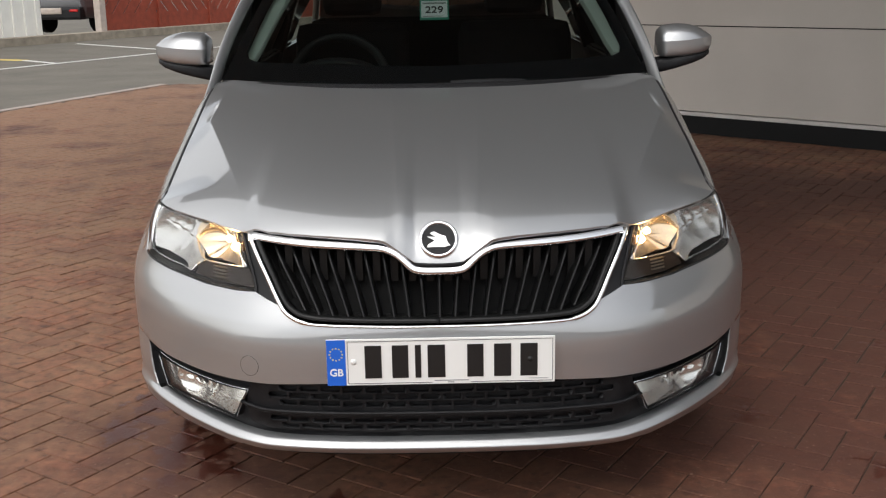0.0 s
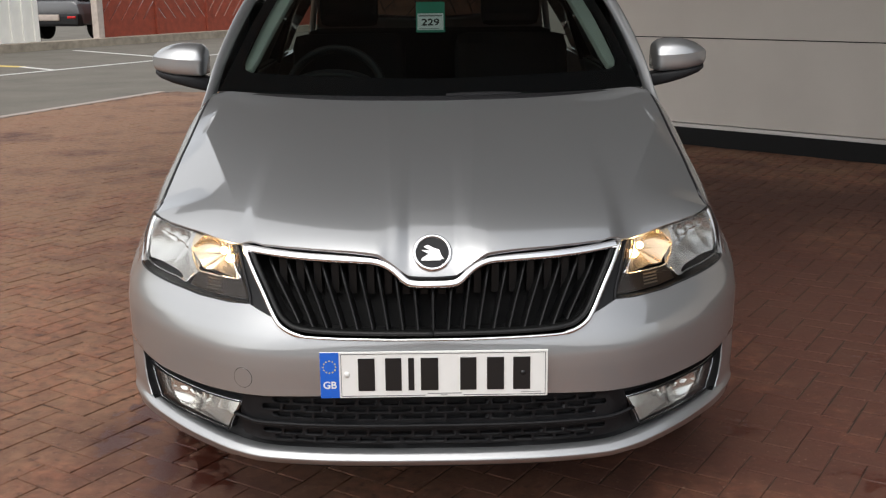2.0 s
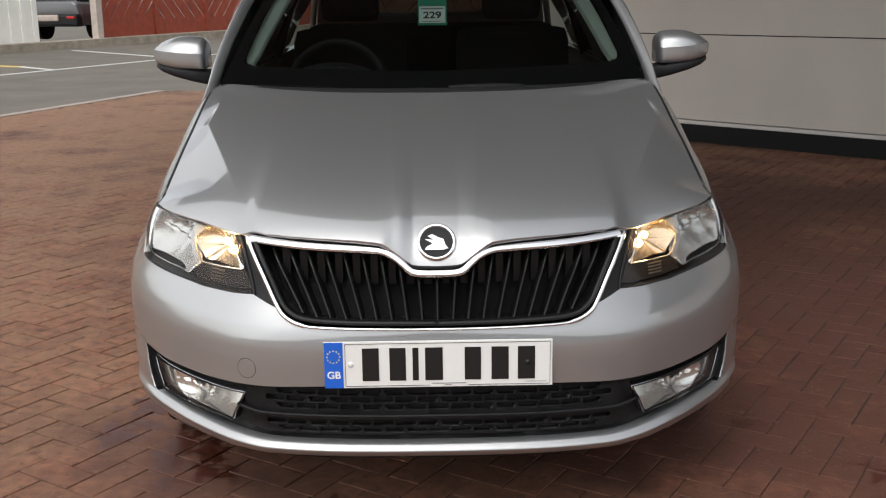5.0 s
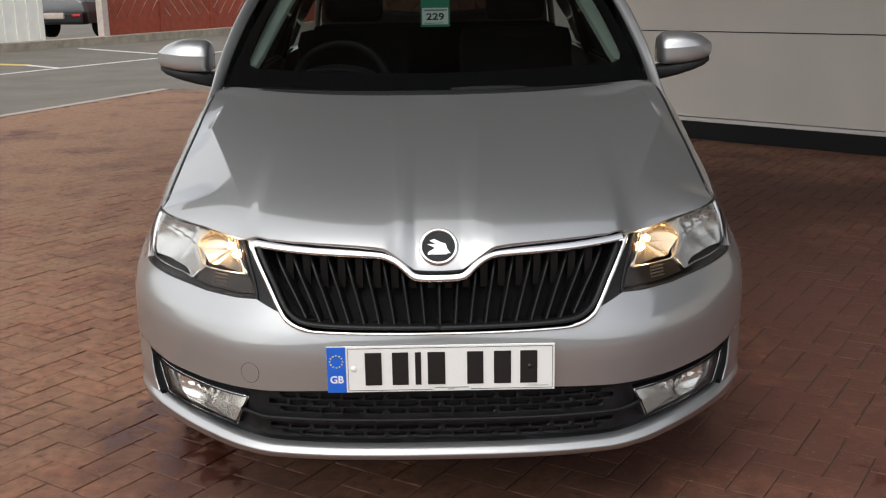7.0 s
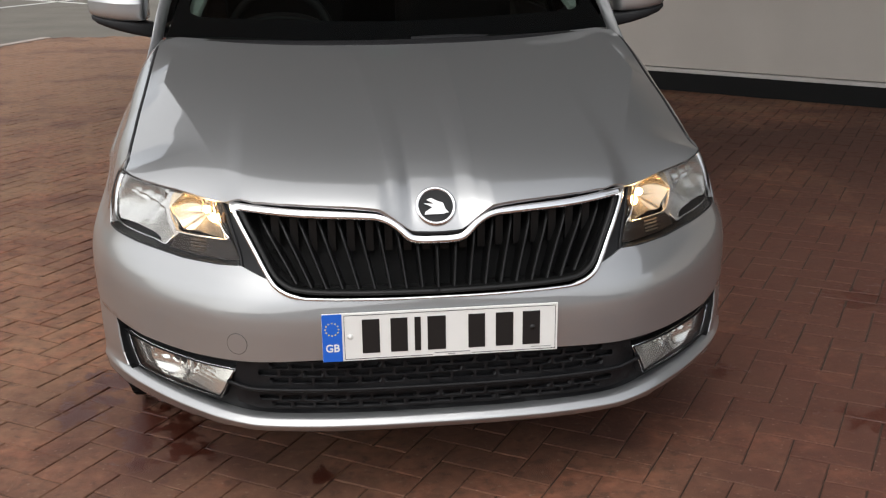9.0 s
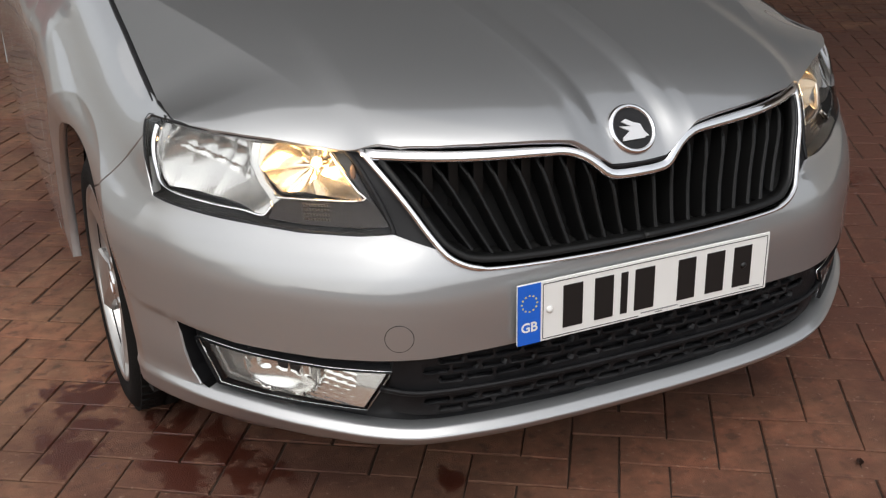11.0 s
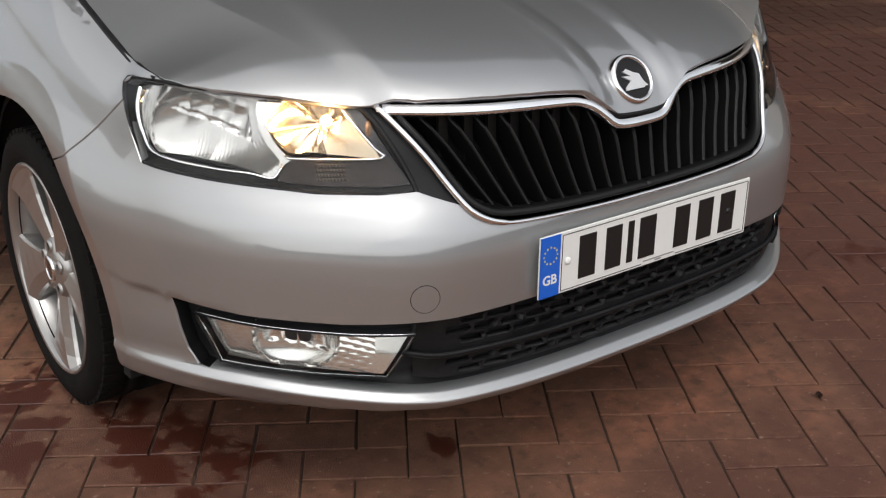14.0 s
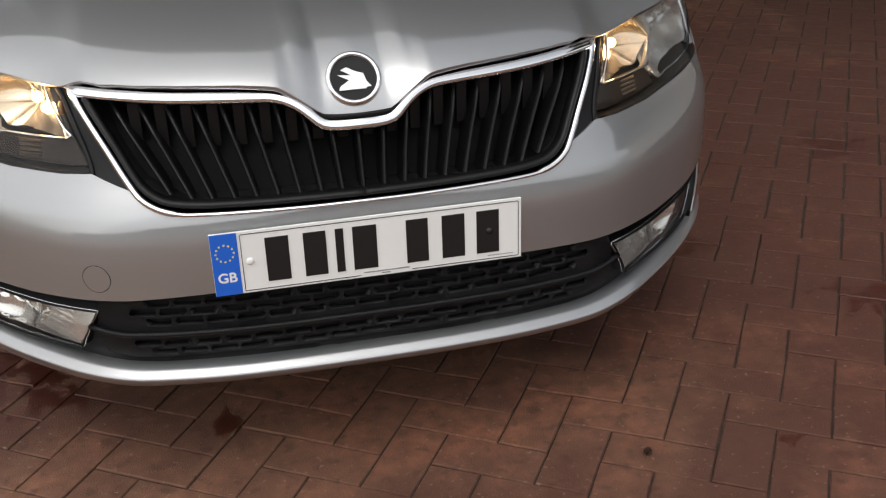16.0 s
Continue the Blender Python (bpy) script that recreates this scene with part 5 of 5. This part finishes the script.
# white cladding, post, fence
wall_white = far_box("wall_cladding", -14, 0.44, 0.42, 0.50, 0.15, 3.2, CLADDING)
tagged(wall_white, "white ribbed sheet cladding wall", "wall", kind="structure")
for i in range(40):
    far_box("rib", 0.27 - 0.33 * i, 0.37 - 0.33 * i, 0.385, 0.42, 0.15, 3.2, CLADDING, wall_white)
tagged(far_box("gate_post", 2.13, 2.32, 0.25, 0.45, 0.15, 2.4, POST), "pale grey square gate post", "post")
fence = tagged(far_box("timber_fence", 2.34, 20, 0.48, 0.52, 0.15, 0.55, FENCE), "red-stained timber fence with slanting boards", "fence")
m_far = Matrix.Translation((FAR.x, FAR.y, 0)) @ Euler((0, 0, math.atan2(FAR_D.y, FAR_D.x))).to_matrix().to_4x4()
for k in range(7):
    u0 = 2.40 + 2.05 * k
    part("fence_post", box(u0 - 0.05, u0 + 0.05, 0.42, 0.50, 0.15, 2.2, 0.01, None, m_far), FENCE, fence)
    lean = 42 if k % 2 == 0 else -42
    for j in range(-5, 9):
        # slanting boards, cut to the bay between two posts
        bm = bmesh.new()
        w = 0.262
        base = j * 0.40
        tan = math.tan(radians(lean))
        poly = []
        z0, z1 = 0.55, 2.0
        # the board runs from the rail upwards with the lean; clip it sideways to the bay
        pts = [(base, z0), (base + w / math.cos(radians(lean)), z0), (base + w / math.cos(radians(lean)) + (z1 - z0) * tan, z1), (base + (z1 - z0) * tan, z1)]
        lo, hi = 0.05, 2.00
        for limit, keep_low in ((lo, False), (hi, True)):
            cut = []
            for (a0, b0), (a1, b1) in zip(pts, pts[1:] + pts[:1]):
                in0, in1 = (a0 <= limit) == keep_low or a0 == limit, (a1 <= limit) == keep_low or a1 == limit
                if in0:
                    cut.append((a0, b0))
                if in0 != in1:
                    t = (limit - a0) / (a1 - a0)
                    cut.append((limit, b0 + t * (b1 - b0)))
            pts = cut
            if len(pts) < 3:
                break
        if len(pts) < 3:
            bm.free()
            continue
        fr = [bm.verts.new(m_far @ Vector((u0 + a, 0.485, b))) for a, b in pts]
        bk = [bm.verts.new(m_far @ Vector((u0 + a, 0.51, b))) for a, b in pts]
        bm.faces.new(fr)
        bm.faces.new(bk[::-1])
        for i in range(len(fr)):
            q = (i + 1) % len(fr)
            bm.faces.new((fr[q], fr[i], bk[i], bk[q]))
        bmesh.ops.recalc_face_normals(bm, faces=bm.faces)
        part("board", bm, FENCE, fence)
far_box("top_rail", 2.45, 16.7, 0.47, 0.53, 2.0, 2.12, FENCE, fence)

# dark car standing behind the gap, its tail towards the yard
m_dark = pose(-9.72, 26.0, 0.05, 0, 0, -17)


def hull(rows, m):
    """A car-like hull through cross-sections: y, half width low, half width high, low, high."""
    bm = bmesh.new()
    rings = []
    for y, wl, wh, z0, z1 in rows:
        ring = [(-wl, z0), (-wl * 1.02, z0 + (z1 - z0) * 0.45), (-wh, z1 - 0.08), (-wh * 0.85, z1), (wh * 0.85, z1), (wh, z1 - 0.08), (wl * 1.02, z0 + (z1 - z0) * 0.45), (wl, z0)]
        rings.append([bm.verts.new(m @ Vector((x, y, z))) for x, z in ring])
    for r0, r1 in zip(rings, rings[1:]):
        for k in range(8):
            n = (k + 1) % 8
            bm.faces.new((r0[k], r0[n], r1[n], r1[k]))
    bm.faces.new(rings[0])
    bm.faces.new(rings[-1])
    bmesh.ops.recalc_face_normals(bm, faces=bm.faces)
    bmesh.ops.bevel(bm, geom=list(bm.edges), offset=0.03, segments=2, affect="EDGES", profile=0.6)
    return bm


dark = part("parked_car", hull([(0.0, 0.80, 0.76, 0.50, 0.98), (0.12, 0.88, 0.82, 0.40, 1.02), (1.2, 0.90, 0.84, 0.32, 1.02), (3.0, 0.90, 0.84, 0.32, 1.0), (3.9, 0.86, 0.78, 0.40, 0.92), (4.15, 0.70, 0.62, 0.45, 0.75)], m_dark), DARK_BODY, None, "dark grey car seen from behind through the gap", True)
tagged(dark, category="car")
part("cabin", hull([(0.15, 0.74, 0.60, 1.0, 1.35), (0.5, 0.78, 0.62, 1.0, 1.58), (2.0, 0.78, 0.62, 1.0, 1.60), (2.9, 0.76, 0.50, 1.0, 1.15)], m_dark), GLOSS_BLACK, dark)
part("rear_bumper", box(-0.86, 0.86, -0.12, 0.20, 0.36, 0.68, 0.07, None, m_dark), BLACK, dark, "black rear bumper")
part("bumper_trim", box(-0.32, 0.32, -0.16, -0.06, 0.50, 0.66, 0.04, None, m_dark), POST, dark, "silver bumper trim")
part("reflector", box(0.56, 0.80, -0.145, -0.08, 0.56, 0.62, 0.02, None, m_dark), RED_LENS, dark, "red reflector")
for x in (-0.80, 0.80):
    for y in (0.80, 3.3):
        tyre = part("car_wheel", lathe([(0.0, -0.10), (0.21, -0.10), (0.23, -0.12), (0.32, -0.11), (0.335, -0.06), (0.335, 0.08), (0.2, 0.11), (0.0, 0.11)], 40, "x", None, m_dark @ Matrix.Translation((x, y, 0.335))), RUBBER, dark)
        part("hub_cap", lathe([(0.0, -0.125), (0.20, -0.122), (0.215, -0.10)], 24, "x", None, m_dark @ Matrix.Translation((x, y, 0.335)) @ Matrix.Diagonal((math.copysign(1, -x), 1, 1, 1))), DARK_GREY, tyre)

# ---- building with the sectional door ----
DOOR_A = Vector((2.291, 6.59))
DOOR_D = (Vector((3.351, 5.599)) - DOOR_A).normalized()
m_door = Matrix.Translation((DOOR_A.x, DOOR_A.y, 0)) @ Euler((0, 0, math.atan2(DOOR_D.y, DOOR_D.x))).to_matrix().to_4x4()
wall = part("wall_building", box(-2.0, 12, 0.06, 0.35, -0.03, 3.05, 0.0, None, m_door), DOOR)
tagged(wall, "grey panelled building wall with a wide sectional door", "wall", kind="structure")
part("threshold", box(-2.0, 12, -0.02, 0.06, -0.03, 0.145, 0.0, None, m_door), VOID, wall, "black strip along the base")
part("base_trim", box(-2.0, 12, -0.025, 0.05, 0.147, 0.178, 0.004, None, m_door), DOOR_TRIM, wall, "pale metal base trim")
for k in range(4):
    z0 = 0.184 + 0.705 * k
    part("door_section", box(-2.0, 12, 0.0, 0.055, z0, z0 + 0.697, 0.003, None, m_door), DOOR, wall)
    # black strip paints in the shade of the joint between sections
    part("section_gap_strip", box(-2.0, 12, 0.006, 0.055, z0 + 0.6975, z0 + 0.7045, 0.0, None, m_door), VOID, wall)
# unseen canopy; its outline is set to shade and darken reflections on the car
slab("ceiling_unseen", [(-2.6, 3.0), (-0.9, 1.55), (0.6, 1.3), (2.2, 1.1), (4.2, 0.4), (9.5, -2.4), (12, -2), (1.2, 11.5), (-2.6, 10.5)], 3.25, 3.5, SOFFIT, "dull grey underside of an unseen canopy", "canopy")

# an unseen plain wall, added behind the camera as a dark skyline in reflections
slab("wall_unseen", [(-40, -22.4), (40, -22.4), (40, -22), (-40, -22)], -0.03, 2.6, material("yard_wall_brick", (0.15, 0.12, 0.10), 0.85, vary=0.2, scale=2), "plain brownish unseen wall added across the yard", "wall")

# ---- block paving ----
TURN_DEG, UNIT = 57.08, 0.1004
ca, sa = math.cos(radians(TURN_DEG)), math.sin(radians(TURN_DEG))
OFF = Vector((0.2497, 0.2632))


def lay(cx, cy):
    return OFF.x + ca * cx - sa * cy, OFF.y + sa * cx + ca * cy

def dead_leaf(x, y, turn):
    """A small curled leaf with a midrib fold and a stalk."""
    bm = bmesh.new()
    m = pose(x, y, 0.003, 0, 0, turn)
    rows = []
    for u in np.linspace(0, 1, 7):
        half = 0.0075 * math.sin(math.pi * min(1.0, u * 0.93 + 0.04)) ** 0.8
        rows.append([bm.verts.new(m @ Vector((0.022 * (u - 0.5), v * half, 0.0005 + 0.004 * abs(v) + 0.005 * (u - 0.4) ** 2))) for v in (-1, -0.5, 0, 0.5, 1)])
    for r0, r1 in zip(rows, rows[1:]):
        for j in range(4):
            bm.faces.new((r0[j], r1[j], r1[j + 1], r0[j + 1]))
    bmesh.ops.solidify(bm, geom=bm.faces[:], thickness=0.0008)
    thing = part("dead_leaf", bm, LEAF)
    part("stalk", box(-0.021, -0.010, -0.0006, 0.0006, 0.0008, 0.002, 0, None, m), LEAF, thing)
    return tagged(thing, "small curled brown dead leaf on the paving", "leaf")


LEAF = material("dead_leaf_brown", (0.045, 0.020, 0.012), 0.8, vary=0.3, scale=200)
dead_leaf(0.485, -0.072, 55)



g = 0.0019
L, W, H = UNIT * 2 - 2 * g, UNIT - 2 * g, 0.012
e = 0.0019
BLOCK_V = [(-L / 2, -W / 2, -H), (L / 2, -W / 2, -H), (L / 2, W / 2, -H), (-L / 2, W / 2, -H),
           (-L / 2, -W / 2, -e), (L / 2, -W / 2, -e), (L / 2, W / 2, -e), (-L / 2, W / 2, -e),
           (-L / 2 + e, -W / 2 + e, 0), (L / 2 - e, -W / 2 + e, 0), (L / 2 - e, W / 2 - e, 0), (-L / 2 + e, W / 2 - e, 0)]
BLOCK_F = [(0, 1, 5, 4), (1, 2, 6, 5), (2, 3, 7, 6), (3, 0, 4, 7), (4, 5, 9, 8), (5, 6, 10, 9), (6, 7, 11, 10), (7, 4, 8, 11), (8, 9, 10, 11)]
block = bpy.data.meshes.new("paving_block")
block.from_pydata(BLOCK_V, [], BLOCK_F)
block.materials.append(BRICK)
paved = np.array([tuple(p) for p in PAVED])
rng = random.Random(4)
near_ones, verts, faces = [], [], []
cells = []
for i in range(-95, 150):
    for j in range(-95, 150):
        k = (i - j) % 4
        if k == 0:
            cells.append((i + 1.0, j + 0.5, 0))
        elif k == 3:
            cells.append((i + 0.5, j + 1.0, 90))
centres = np.array([lay(cx * UNIT, cy * UNIT) for cx, cy, _ in cells])
reach = inside(centres, paved) & (centres[:, 0] > -7.5) & (centres[:, 0] < 5.2) & (centres[:, 1] > -6.0)
for (cx, cy, w), (x, y), good in zip(cells, centres, reach):
    if not good:
        continue
    m = pose(x, y, rng.uniform(-0.0015, 0.0008), rng.uniform(-0.5, 0.5), rng.uniform(-0.5, 0.5), TURN_DEG + w + rng.uniform(-0.9, 0.9))
    if -1.25 < x < 1.30 and -1.05 < y < 1.0 and len(near_ones) < 300 and not (abs(x) < 0.55 and y > 0.4):
        near_ones.append(m)
    else:
        k = len(verts)
        verts += [tuple(m @ Vector((v[0] * 0.985, v[1] * 0.971, v[2]))) for v in BLOCK_V]
        faces += [tuple(k + q for q in f) for f in BLOCK_F]
field = bpy.data.meshes.new("paving_field")
field.from_pydata(verts, [], faces)
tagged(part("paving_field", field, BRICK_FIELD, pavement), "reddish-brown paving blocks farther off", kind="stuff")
for m in near_ones:
    ob = new("paving_block", block)
    ob.parent = pavement
    ob.matrix_local = m
